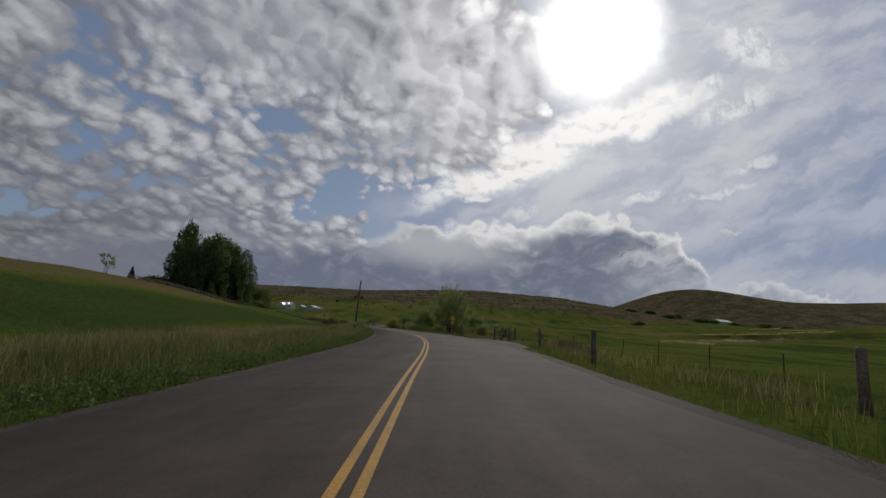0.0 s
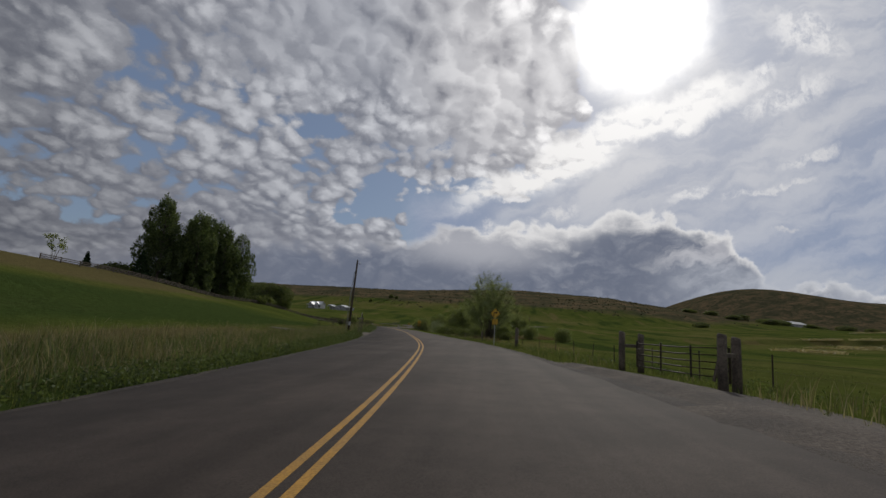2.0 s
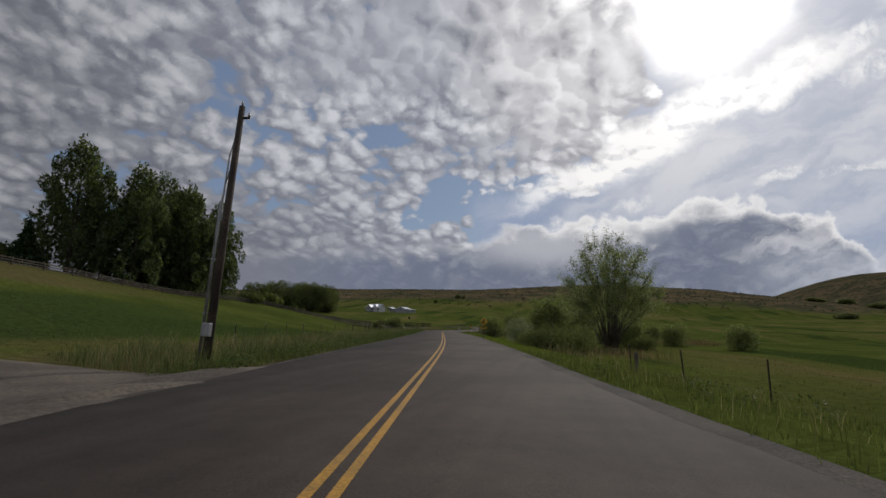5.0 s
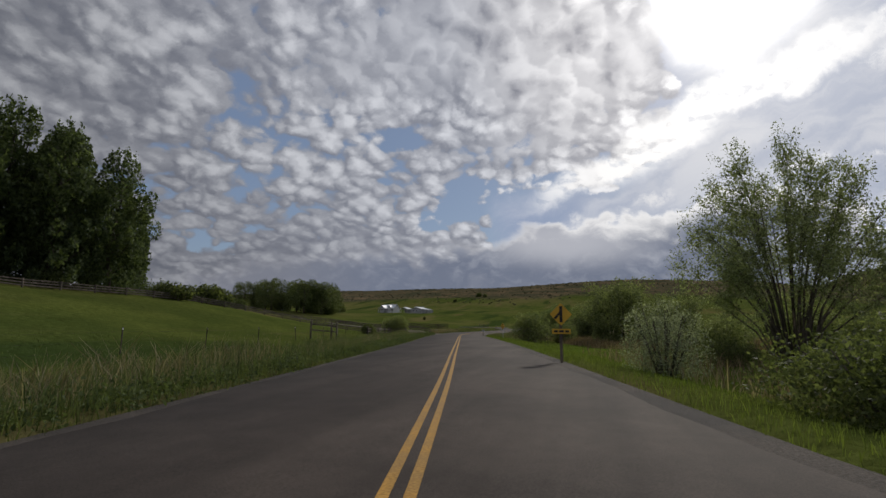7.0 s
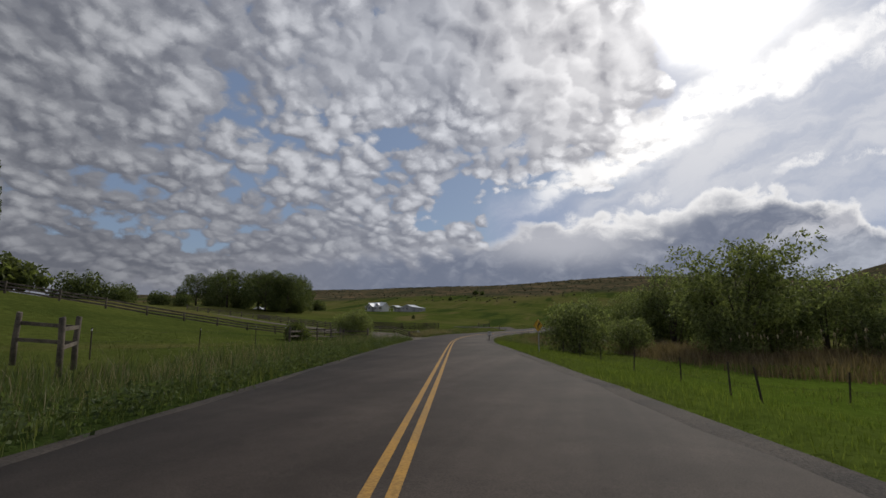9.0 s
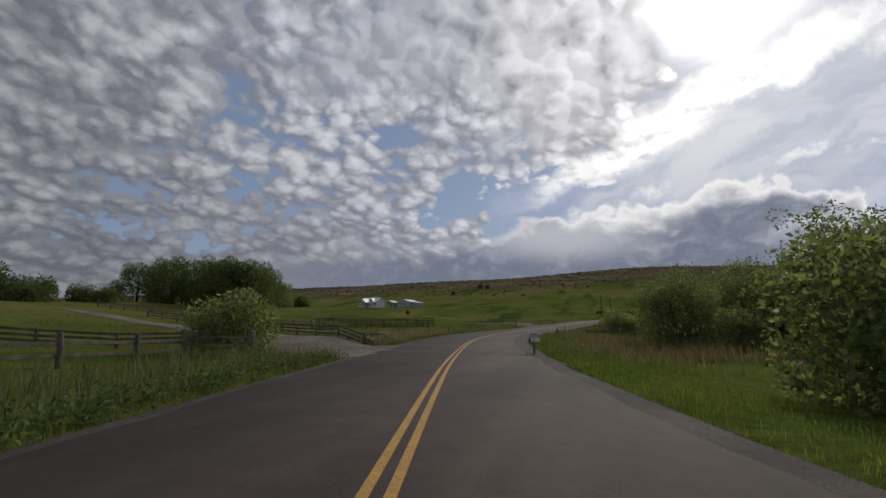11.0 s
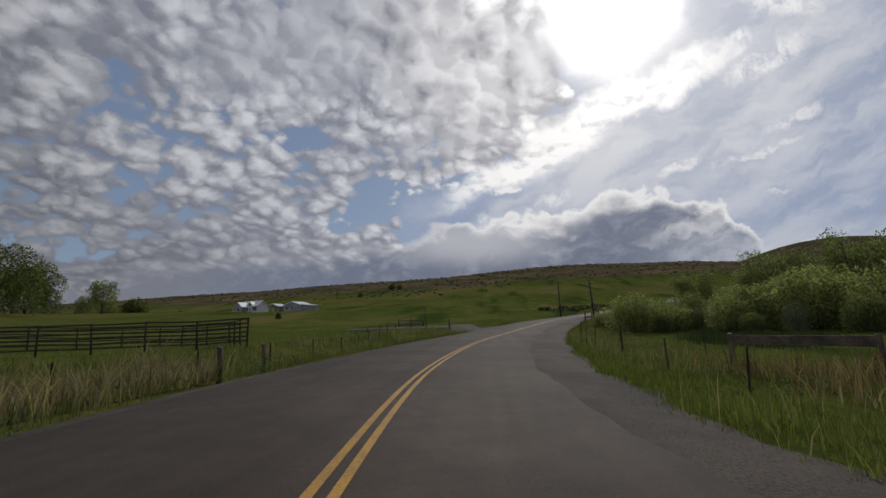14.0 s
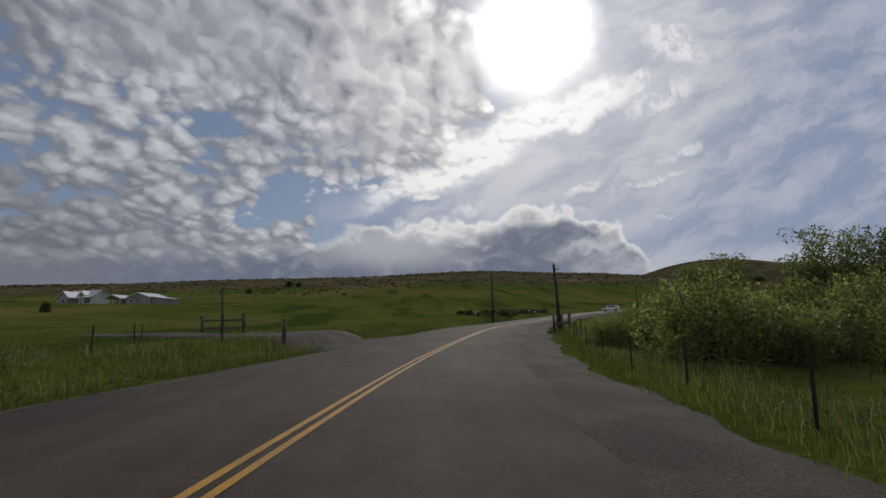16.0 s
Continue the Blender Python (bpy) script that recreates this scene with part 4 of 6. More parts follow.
mass = plant("willow_shrub", "dense green willow thicket along the creek", "shrub", shrub_meshes(26, 4.4, 3.4, 8000, "willow", 0.115), (-20.5, 276.5), "creek thicket")
rng = random.Random(17)
for x, y, s in ((-16.5, 276.5, 0.75), (-11.5, 273.5, 1.0), (-22.5, 282.5, 0.5), (-15.0, 282.5, 0.7), (-6.5, 270.5, 1.25), (-1.5, 265.0, 1.45), (-8.5, 279.0, 0.95),
                (4.5, 262.0, 1.5), (-2.0, 275.0, 1.3), (-17.5, 290.0, 0.6), (-12.5, 286.0, 0.55), (-4.0, 284.0, 0.9)):
    again(mass, x, y, rng.uniform(0, 360), (s * rng.uniform(0.85, 1.15), s * rng.uniform(0.85, 1.15), s * rng.uniform(0.8, 1.2)))
for x, y, s, src in ((-19.5, 284.0, 0.5, wil), (-7.0, 263.0, 0.55, wil), (-13.5, 279.0, 0.7, wil), (-9.5, 267.5, 0.7, sil), (-18.5, 273.5, 0.35, wil),
                     (-12.0, 269.5, 0.4, mass), (-14.0, 276.0, 0.6, sil), (-9.0, 275.0, 0.8, wil), (0.0, 258.0, 0.8, wil)):
    again(src, x, y, rng.uniform(0, 360), (s * rng.uniform(0.8, 1.2), s * rng.uniform(0.8, 1.2), s * rng.uniform(0.9, 1.3)))
again(sil, -9.5, 252.0, 130, 0.8)
weed_bush = plant("dry_bush", "tan dry twiggy bush at the road edge", "shrub", shrub_meshes(31, 0.8, 0.85, 4200, "twig", 0.032), (8.6, 33.0), "dry bushes")
for x, y, t, s in ((8.5, 30.0, 50, 0.9), (8.9, 35.8, 120, 1.0), (8.8, 39.6, 300, 0.8), (8.2, 26.0, 200, 0.7), (9.4, 37.4, 20, 0.6)):
    again(weed_bush, x, y, t, s)
# far away on the right
for x, y, s in ((330, 600, 1.3), (352, 612, 1.0), (300, 620, 1.1), (420, 690, 1.6), (450, 700, 1.4), (520, 700, 1.2), (560, 690, 1.0), (260, 640, 0.8), (200, 480, 0.9), (210, 500, 0.7), (600, 660, 1.0), (258, 646, 0.9), (284, 640, 1.1), (318, 640, 1.3), (338, 628, 1.0), (366, 640, 1.2), (382, 612, 0.9), (440, 640, 1.3), (470, 640, 1.1), (500, 630, 1.2), (535, 640, 1.4), (575, 620, 1.1)):
    again(dark, x, y, x * 3, (1.9 * s, 1.9 * s, 0.8 * s))

# ---- buildings ----
def gable(w, l, wall_h, roof_h, over=0.5):
    """Walls and a gable roof; the ridge runs along y. Gives the two bmeshes."""
    walls = prism([(-w / 2, -0.6), (w / 2, -0.6), (w / 2, wall_h), (0, wall_h + roof_h), (-w / 2, wall_h)], l)
    s = over
    k = roof_h / (w / 2)
    roof = prism([(-w / 2 - s, wall_h - s * k), (0, wall_h + roof_h), (w / 2 + s, wall_h - s * k), (w / 2 + s, wall_h - s * k + 0.22), (0, wall_h + roof_h + 0.25), (-w / 2 - s, wall_h - s * k + 0.22)], l + 2 * s)
    return walls, roof


def window_part(parent, w, h, at, turn=0.0):
    f = part("window", (box((w + 0.2, 0.1, h + 0.2), at, (0, 0, turn), 0.02), "white"), parent, "white framed window")
    out = Vector((math.sin(radians(turn)), -math.cos(radians(turn)), 0)) * 0.06
    part("pane", (box((w, 0.03, h), Vector(at) + out, (0, 0, turn)), "glass"), f)


def make_house():
    x, y = -145.0, 430.0
    h = thing("house", "white two-storey farmhouse with pale metal roofs and a porch", "house", (x, y, hgt(x, y) + 0.35), turn=-18)
    w, r = gable(8.0, 13.5, 2.7, 2.6)
    bmesh.ops.rotate(w, cent=(0, 0, 0), matrix=Matrix.Rotation(radians(90), 3, "Z"), verts=w.verts)
    bmesh.ops.rotate(r, cent=(0, 0, 0), matrix=Matrix.Rotation(radians(90), 3, "Z"), verts=r.verts)
    part("wall", (w, "white"), h)
    part("roof", (r, "metal_roof"), h, "pale grey metal roof")
    w, r = gable(5.0, 7.0, 2.8, 1.9)
    for bm in (w, r):
        bmesh.ops.translate(bm, verts=bm.verts, vec=(-3.2, -3.6, 0))
    part("wall", (w, "grey_siding"), h, "grey front gable")
    part("roof", (r, "metal_roof"), h)
    w, r = gable(3.0, 3.6, 3.6, 1.2, 0.3)
    for bm in (w, r):
        bmesh.ops.translate(bm, verts=bm.verts, vec=(2.4, -2.6, 0))
    part("dormer", (w, "white"), h)
    part("roof", (r, "metal_roof"), h)
    part("porch_roof", (box((4.6, 9.0, 0.2), (-8.2, -0.5, 2.9), (0, -14, 0), 0.03), "metal_roof"), h)
    for py in (-4.4, -0.4, 3.6):
        part("porch_post", (box((0.2, 0.2, 3.3), (-9.6, py, 0.9), bevel=0.02), "white"), h)
    part("porch_floor", (box((4.4, 9.0, 0.3), (-8.2, -0.5, -0.1), bevel=0.03), "grey_siding"), h)
    part("lower_porch_roof", (box((4.6, 3.0, 0.2), (5.2, -4.9, 2.9), (12, 0, 0), 0.03), "metal_roof"), h)
    for px, pz, ww, hh in ((0.4, 1.4, 1.0, 1.3), (4.0, 1.4, 1.5, 1.3), (5.6, 1.4, 0.9, 1.3)):
        window_part(h, ww, hh, (px, -4.02, pz))
    window_part(h, 1.0, 1.2, (2.4, -4.42, 3.4))
    window_part(h, 1.2, 1.3, (-3.2, -7.12, 1.5))
    part("door", (box((1.0, 0.08, 2.1), (2.3, -4.43, 1.0), bevel=0.01), "grey_siding"), h, "grey front door")
    part("chimney", (box((0.7, 0.7, 2.0), (1.5, 0.8, 5.2), bevel=0.03), "grey_siding"), h)
    h.scale = (0.86, 0.86, 0.98)

    x, y = -117.5, 416.0
    g = thing("farm_shed", "long low grey shed with a shallow pale metal roof", "shed", (x, y, hgt(x, y) + 0.3), turn=-18)
    w, r = gable(11.0, 8.0, 2.5, 1.6, 0.4)
    part("wall", (w, "grey_siding"), g)
    part("roof", (r, "metal_roof"), g)
    part("lean_to", (box((5.0, 7.0, 2.6), (8.0, 0.3, 0.9), bevel=0.03), "grey_siding"), g)
    part("lean_to_roof", (box((5.6, 7.8, 0.18), (8.1, 0.2, 2.45), (0, 7, 0), 0.02), "metal_roof"), g)
    for px in (-3.2, 0.2):
        window_part(g, 1.1, 0.9, (px, -4.05, 1.5))
    part("door", (box((0.95, 0.08, 2.0), (3.2, -4.03, 0.7), bevel=0.01), "grey_siding"), g)
    g.scale = (0.83, 0.92, 0.92)
    x, y = -129.5, 421.5
    c = thing("carport", "small open carport joining the house and the shed", "carport", (x, y, hgt(x, y) + 0.25), turn=-18)
    w, r = gable(6.0, 5.0, 2.4, 1.1, 0.3)
    part("roof", (r, "metal_roof"), c)
    w.free()
    part("back_wall", (box((5.8, 0.15, 2.6), (0, 2.2, 1.1)), "grey_siding"), c)
    for px in (-2.8, 0, 2.8):
        part("post", (box((0.2, 0.2, 2.9), (px, -2.2, 0.95), bevel=0.02), "white"), c)

    x, y = 395.0, 668.0
    b = thing("barn", "long low barn with a bright white metal roof", "barn", (x, y, hgt(x, y)), turn=-60)
    w, r = gable(14.0, 40.0, 4.0, 3.0, 0.6)
    part("wall", (w, "grey_siding"), b)
    part("roof", (r, "white"), b)
    for py in (-14, -5, 5, 14):
        part("door", (box((0.1, 3.2, 3.0), (-7.03, py, 1.2)), "black"), b)
    x, y = -215.0, 400.0
    o = thing("outbuilding", "small white outbuilding at the edge of the meadow", "shed", (x, y, hgt(x, y)), turn=20)
    w, r = gable(5.0, 7.0, 2.4, 1.4, 0.3)
    part("wall", (w, "white"), o)
    part("roof", (r, "metal_roof"), o)


make_house()


# ---- poles and signs ----
def utility_pole(x, y, h, lean=(0.0, 0.0), label="tall dark wooden utility pole beside the road", brace=False):
    p = thing("utility_pole", label, "utility pole", (x, y, hgt(x, y) - 0.1), "utility poles")
    p.rotation_euler = (radians(lean[0]), radians(lean[1]), 0)
    part("pole", (pipe([(0, 0, -0.4), (0, 0, h * 0.5), (0, 0, h)], [0.17, 0.145, 0.115], 12), "pole_wood"), p)
    part("insulator", (pipe([(0.0, 0.0, h), (0, 0, h + 0.12), (0, 0, h + 0.22)], [0.03, 0.05, 0.03], 8), "steel"), p)
    part("bracket", (box((0.42, 0.08, 0.08), (0.2, 0, h - 0.5), bevel=0.01), "pole_wood"), p)
    part("insulator", (pipe([(0.38, 0, h - 0.46), (0.38, 0, h - 0.3)], [0.05, 0.035], 8), "steel"), p)
    if brace:
        part("conduit", (pipe([(-0.30, 0.0, 0), (-0.30, 0, h * 0.52), (-0.26, 0, h * 0.80), (-0.12, 0, h * 0.86)], 0.035, 8), "steel"), p)
        part("conduit", (pipe([(-0.42, 0.05, 0), (-0.42, 0.05, h * 0.60), (-0.16, 0, h * 0.74)], 0.028, 8), "steel"), p)
        for z in (0.2, 0.4, 0.58):
            part("strap", (box((0.36, 0.05, 0.06), (-0.26, 0.02, h * z), bevel=0.01), "steel"), p)
        part("meter_box", (box((0.34, 0.2, 0.5), (0.05, -0.26, 1.5), bevel=0.03), "steel"), p)
    return p


utility_pole(-18.2, 96.4, 10.4, (0, 2.2), "dark leaning utility pole with a grey conduit beside a side road", True)
utility_pole(-21.0, 325.0, 7.8)
utility_pole(-19.8, 298.9, 6.2, (0, -3.0))
utility_pole(35.0, 386.4, 8.0)


def text_mesh(body, size, thick=0.002):
    c = bpy.data.curves.new("lettering", "FONT")
    c.body, c.size, c.extrude, c.align_x, c.align_y = body, size, thick, "CENTER", "CENTER"
    ob = bpy.data.objects.new("lettering", c)
    scene.collection.objects.link(ob)
    me = bpy.data.meshes.new_from_object(ob.evaluated_get(bpy.context.evaluated_depsgraph_get()))
    bpy.data.objects.remove(ob)
    bpy.data.curves.remove(c)
    me.materials.append(MAT["black"])
    return me


def round_plate(w, h, r, thick, m=None):
    pts = []
    for cx, cz, a0 in ((w / 2 - r, h / 2 - r, 0), (-w / 2 + r, h / 2 - r, 90), (-w / 2 + r, -h / 2 + r, 180), (w / 2 - r, -h / 2 + r, 270)):
        for k in range(5):
            a = radians(a0 + k * 22.5)
            pts.append((cx + r * math.cos(a), cz + r * math.sin(a)))
    return prism(pts, thick, m=m)


def warning_sign(x, y, turn, plaque, arrow, side=0.76, foot=1.55):
    s = thing("warning_sign", "yellow diamond turn warning sign with speed plaque on a steel post" if plaque else "yellow diamond arrow warning sign on a post", "road sign", (x, y, hgt(x, y) - 0.05), "warning signs", turn)
    dia = side * math.sqrt(2)
    mid = foot + (0.62 if plaque else 0.0) + dia / 2
    part("post", (box((0.06, 0.045, mid + 0.3), (0, 0.035, (mid + 0.3) / 2), bevel=0.008), "steel"), s, "galvanised steel post")
    m = pose(0, 0, mid, 0, 45, 0)
    face = part("diamond", (round_plate(side, side, 0.06, 0.006, m), "sign"), s, "yellow diamond plate")
    rim = round_plate(side - 0.03, side - 0.03, 0.05, 0.004, pose(0, -0.004, mid, 0, 45, 0))
    part("border", (rim, "black"), face, "black border line")
    part("field", (round_plate(side - 0.075, side - 0.075, 0.035, 0.004, pose(0, -0.007, mid, 0, 45, 0)), "sign"), face)
    k = dia
    if arrow == "turn":
        shape = [(-0.17, -0.23), (-0.09, -0.23), (-0.09, 0.035), (0.08, 0.035), (0.08, -0.04), (0.24, 0.085), (0.08, 0.21), (0.08, 0.125), (-0.17, 0.125)]
    else:
        shape = [(-0.05, -0.25), (0.05, -0.25), (0.06, -0.02), (0.13, 0.05), (0.19, 0.0), (0.20, 0.22), (0.0, 0.20), (0.06, 0.13), (-0.04, 0.03)]
    part("arrow", (prism([(a * k, b * k) for a, b in shape], 0.004, m=pose(0, -0.010, mid)), "black"), face, "black right turn arrow")
    if plaque:
        pz = foot + 0.36
        pl = part("plaque", (round_plate(0.49, 0.49, 0.04, 0.006, pose(0, 0, pz)), "sign"), s, "yellow speed plaque")
        part("border", (round_plate(0.47, 0.47, 0.035, 0.004, pose(0, -0.004, pz)), "black"), pl)
        part("field", (round_plate(0.44, 0.44, 0.03, 0.004, pose(0, -0.007, pz)), "sign"), pl)
        for body, size, z in (("25", 0.30, 0.065), ("MPH", 0.12, -0.145)):
            t = part("lettering", text_mesh(body, size), pl)
            t.matrix_basis = pose(0, -0.011, pz + z, 90)
    for z in (mid + 0.2, mid - 0.2):
        part("bolt", (pipe([(0, -0.002, z), (0, -0.016, z)], 0.012, 8), "steel"), s)
    return s


warning_sign(1.35, 72.4, 14, True, "turn", 0.62, 1.56)


def junction_sign(x, y, turn, side=0.64, mid=2.15):
    """A yellow diamond for a side road, over a narrow plaque, on a wooden post."""
    s = thing("junction_sign", "yellow diamond side road sign with narrow plaque on wooden post", "road sign", (x, y, hgt(x, y) - 0.05), "warning signs", turn)
    part("post", (box((0.10, 0.10, mid + 0.35), (0, 0.06, (mid + 0.35) / 2), bevel=0.012), "old_wood"), s, "weathered wooden post")
    face = part("diamond", (round_plate(side, side, 0.06, 0.006, pose(0, 0, mid, 0, 45, 0)), "sign"), s, "yellow diamond plate")
    k = side * math.sqrt(2)
    part("stroke", (prism([(-0.065 * k, -0.34 * k), (0.065 * k, -0.34 * k), (0.065 * k, 0.36 * k), (-0.065 * k, 0.36 * k)], 0.004, m=pose(0, -0.006, mid)), "black"), face, "black upright bar")
    part("branch", (prism([(-0.06 * k, 0.0), (-0.06 * k, 0.13 * k), (-0.31 * k, -0.14 * k), (-0.22 * k, -0.22 * k)], 0.004, m=pose(0, -0.006, mid)), "black"), face, "black branch bar")
    pl = part("plaque", (round_plate(0.74, 0.20, 0.03, 0.006, pose(0, 0, mid - 0.67)), "sign"), s, "narrow yellow plaque")
    for a, w in ((-0.22, 0.16), (0.0, 0.2), (0.23, 0.15)):
        part("bar", (box((w, 0.006, 0.08), (a, -0.006, mid - 0.67)), "black"), pl)


junction_sign(-13.25, 132.4, 16)
warning_sign(-22.4, 175.8, -40, False, "curve", 0.61, 1.3)


def stop_sign():
    x, y = -12.3, 80.6
    s = thing("stop_sign", "back of a stop sign on a wooden post", "road sign", (x, y, hgt(x, y) - 0.05), turn=-78)
    part("post", (box((0.09, 0.09, 2.5), (0, 0.05, 1.25), bevel=0.01), "old_wood"), s)
    o = [(0.38 * math.cos(radians(22.5 + 45 * k)) / 0.924, 2.2 + 0.38 * math.sin(radians(22.5 + 45 * k)) / 0.924) for k in range(8)]
    part("plate", (prism(o, 0.006), "sign_back"), s, "pale aluminium octagon")
    o2 = [(a * 0.95, 2.2 + (b - 2.2) * 0.95) for a, b in o]
    part("face", (prism(o2, 0.004, m=pose(0, -0.006, 0)), "red"), s)
    x, y = -13.4, 84.0
    n = thing("street_sign", "dark narrow street name board on a wooden post", "road sign", (x, y, hgt(x, y) - 0.05), turn=8)
    part("post", (box((0.09, 0.09, 2.0), (0, 0, 1.0), bevel=0.01), "old_wood"), n)
    b = part("board", (box((0.75, 0.02, 0.18), (0.1, -0.06, 1.88), bevel=0.005), "rust"), n)
    part("lettering_bar", (box((0.5, 0.004, 0.06), (0.1, -0.073, 1.88)), "tip"), b)


stop_sign()


def mailbox_stand():
    x, y = -30.0, 200.4
    s = thing("mailbox_stand", "two weathered roadside mailboxes stacked on a wooden post", "mailbox", (x, y, hgt(x, y) + 0.30), turn=12)
    part("post", (box((0.17, 0.15, 1.6), (0, 0, 0.2), bevel=0.015), "old_wood"), s)
    part("shelf", (box((0.62, 0.42, 0.04), (0.06, 0, 0.98), bevel=0.008), "old_wood"), s)

    def tunnel(w, d, h, at, mat, label):
        o = [(-w / 2, 0), (w / 2, 0), (w / 2, h * 0.55)] + [(w / 2 * math.cos(radians(a)), h * 0.55 + h * 0.45 * math.sin(radians(a))) for a in (30, 60, 90, 120, 150)] + [(-w / 2, h * 0.55)]
        b = part("box", (prism(o, d, m=pose(*at, 0, 0, 90)), mat), s, label)
        part("door", (prism([(a * 1.04, b2 * 1.04) for a, b2 in o], 0.015, m=pose(at[0] - d / 2 - 0.01, at[1], at[2] - 0.004, 0, 0, 90)), mat), b)
        part("flag", (box((0.16, 0.01, 0.04), (at[0] - d * 0.2, at[1] - w / 2 - 0.012, at[2] + h * 0.7)), "red"), b)

    tunnel(0.28, 0.62, 0.26, (0.10, -0.05, 1.0), "tip", "pale grey metal mailbox")
    part("crate", (box((0.64, 0.3, 0.36), (0.03, 0.06, 1.46), bevel=0.015), "steel"), s, "grey metal parcel box")
    part("crate_lid", (box((0.68, 0.34, 0.03), (0.03, 0.06, 1.655), bevel=0.008), "tip"), s)
    part("upright", (box((0.1, 0.06, 0.34), (0.02, 0.16, 1.13), bevel=0.008), "old_wood"), s)
    s.scale = (0.68, 0.68, 0.68)
    part("paper_tube", (pipe([(-0.36, 0.05, 1.12), (-0.2, 0.05, 1.12)], 0.11, 12), "black"), s, "black newspaper tube")


mailbox_stand()


# ---- fences ----
def along(points, step):
    """Places at equal steps along a line of (x, y) points."""
    p = np.array(points, float)
    seg = np.linalg.norm(np.diff(p, axis=0), axis=1)
    s = np.concatenate([[0], np.cumsum(seg)])
    n = max(2, int(round(s[-1] / step)) + 1)
    t = np.linspace(0, s[-1], n)
    return np.stack([np.interp(t, s, p[:, 0]), np.interp(t, s, p[:, 1])], 1)


def offset_line(y0, y1, off):
    """A line that keeps to the road at a distance to its right (left: minus)."""
    k = np.where((RY >= y0) & (RY <= y1))[0][::6]
    return [(RX[i] + RIGHT[i, 0] * off, RY[i] + RIGHT[i, 1] * off) for i in k]


def t_post_mesh(h=1.45):
    bm = box((0.05, 0.012, h), (0, 0, h / 2 - 0.1))
    box((0.012, 0.045, h), (0, 0.022, h / 2 - 0.1), bm=bm)
    for k in range(9):
        box((0.02, 0.014, 0.02), (0, -0.01, 0.25 + k * 0.11), bm=bm)
    me = bpy.data.meshes.new("steel_post")
    bm.to_mesh(me)
    bm.free()
    me.materials.append(MAT["rust"])
    return me


def wood_post_mesh(name, r, h, seed):
    rng = np.random.default_rng(seed)
    pts = [(0, 0, -0.3), (rng.normal() * 0.015, rng.normal() * 0.015, h * 0.5), (0, 0, h - 0.03), (0.01, 0, h)]
    bm = pipe(pts, [r * 1.05, r * rng.uniform(0.92, 1.05), r * 0.95, r * 0.8], 9)
    me = bpy.data.meshes.new(name)
    bm.to_mesh(me)
    bm.free()
    me.materials.append(MAT["old_wood"])
    return me


T_POST, TIP = t_post_mesh(), None
WOOD = [wood_post_mesh("wood_post", 0.11, 1.35, k) for k in (1, 2, 3)]
SHORT = wood_post_mesh("wood_post", 0.085, 0.95, 6)
THICK = [wood_post_mesh("wood_post", 0.12, 1.45, k) for k in (4, 5)]


def wire_fence(points, step, label, wires=4, wood_every=0, seed=0, tips=False, sink=0.0):
    rng = np.random.default_rng(seed)
    pl = along(points, step)
    x0, y0 = pl[0]
    base = Vector((x0, y0, hgt(x0, y0)))
    f = thing("wire_fence", label, "fence", base, "wire fences")
    zs = height(pl[:, 0], pl[:, 1]) - sink
    for i, (x, y) in enumerate(pl):
        wood = wood_every and i % wood_every == 0
        ob = new("wood_post" if wood else "steel_post", WOOD[i % 3] if wood else T_POST)
        ob.parent = f
        ob.matrix_basis = pose(x - base.x, y - base.y, zs[i] - base.z, rng.normal() * 2.2, rng.normal() * 2.2, rng.uniform(0, 360))
        if tips and not wood:
            part("painted_tip", (box((0.056, 0.03, 0.09), (0, 0.006, 1.27)), "tip"), ob, "white painted tip")
    for k in range(wires):
        h = 0.35 + 0.8 * k / max(1, wires - 1)
        pts = []
        for i in range(len(pl)):
            pts.append((pl[i, 0] - base.x, pl[i, 1] - base.y, zs[i] - base.z + h + rng.normal() * 0.01))
            if i + 1 < len(pl):
                m = (pl[i] + pl[i + 1]) / 2
                pts.append((m[0] - base.x, m[1] - base.y, (zs[i] + zs[i + 1]) / 2 - base.z + h - 0.04))
        part("wire", (pipe(pts, 0.0035, 4), "rust"), f)
    return f


def rail_fence(points, step, label, rails=(0.35, 0.72, 1.1), name="rail_fence", mat="old_wood", thick=0.07, post=None, broken=(), seed=0):
    rng = np.random.default_rng(seed)
    pl = along(points, step)
    base = Vector((*pl[0], hgt(*pl[0])))
    f = thing(name, label, "fence", base, "rail fences")
    zs = height(pl[:, 0], pl[:, 1])
    for i, (x, y) in enumerate(pl):
        ob = new("post", post or WOOD[i % 3])
        ob.parent = f
        ob.matrix_basis = pose(x - base.x, y - base.y, zs[i] - base.z, rng.normal() * 1.5, rng.normal() * 1.5, rng.uniform(0, 360))
        if i + 1 == len(pl):
            break
        a = Vector((x, y, zs[i])) - base
        b = Vector((*pl[i + 1], zs[i + 1])) - base
        for k, h in enumerate(rails):
            if (i, k) in broken:
                b2, drop = a.lerp(b, 0.85), -0.55
            else:
                b2, drop = b, 0.0
            d = b2 - a
            l = d.length
            ang = math.degrees(math.atan2(d.y, d.x))
            tilt = -math.degrees(math.atan2(d.z + drop + rng.normal() * 0.03, math.hypot(d.x, d.y)))
            bm = box((l + 0.1, thick * 0.6, thick * 2.0 if mat == "old_wood" else thick), bevel=0.012 if mat == "old_wood" else 0.0)
            bm.transform(pose(*((a + b2) / 2 + Vector((0, 0, h + drop / 2))), 0, tilt, ang))
            part("rail", (bm, mat), f)
    return f


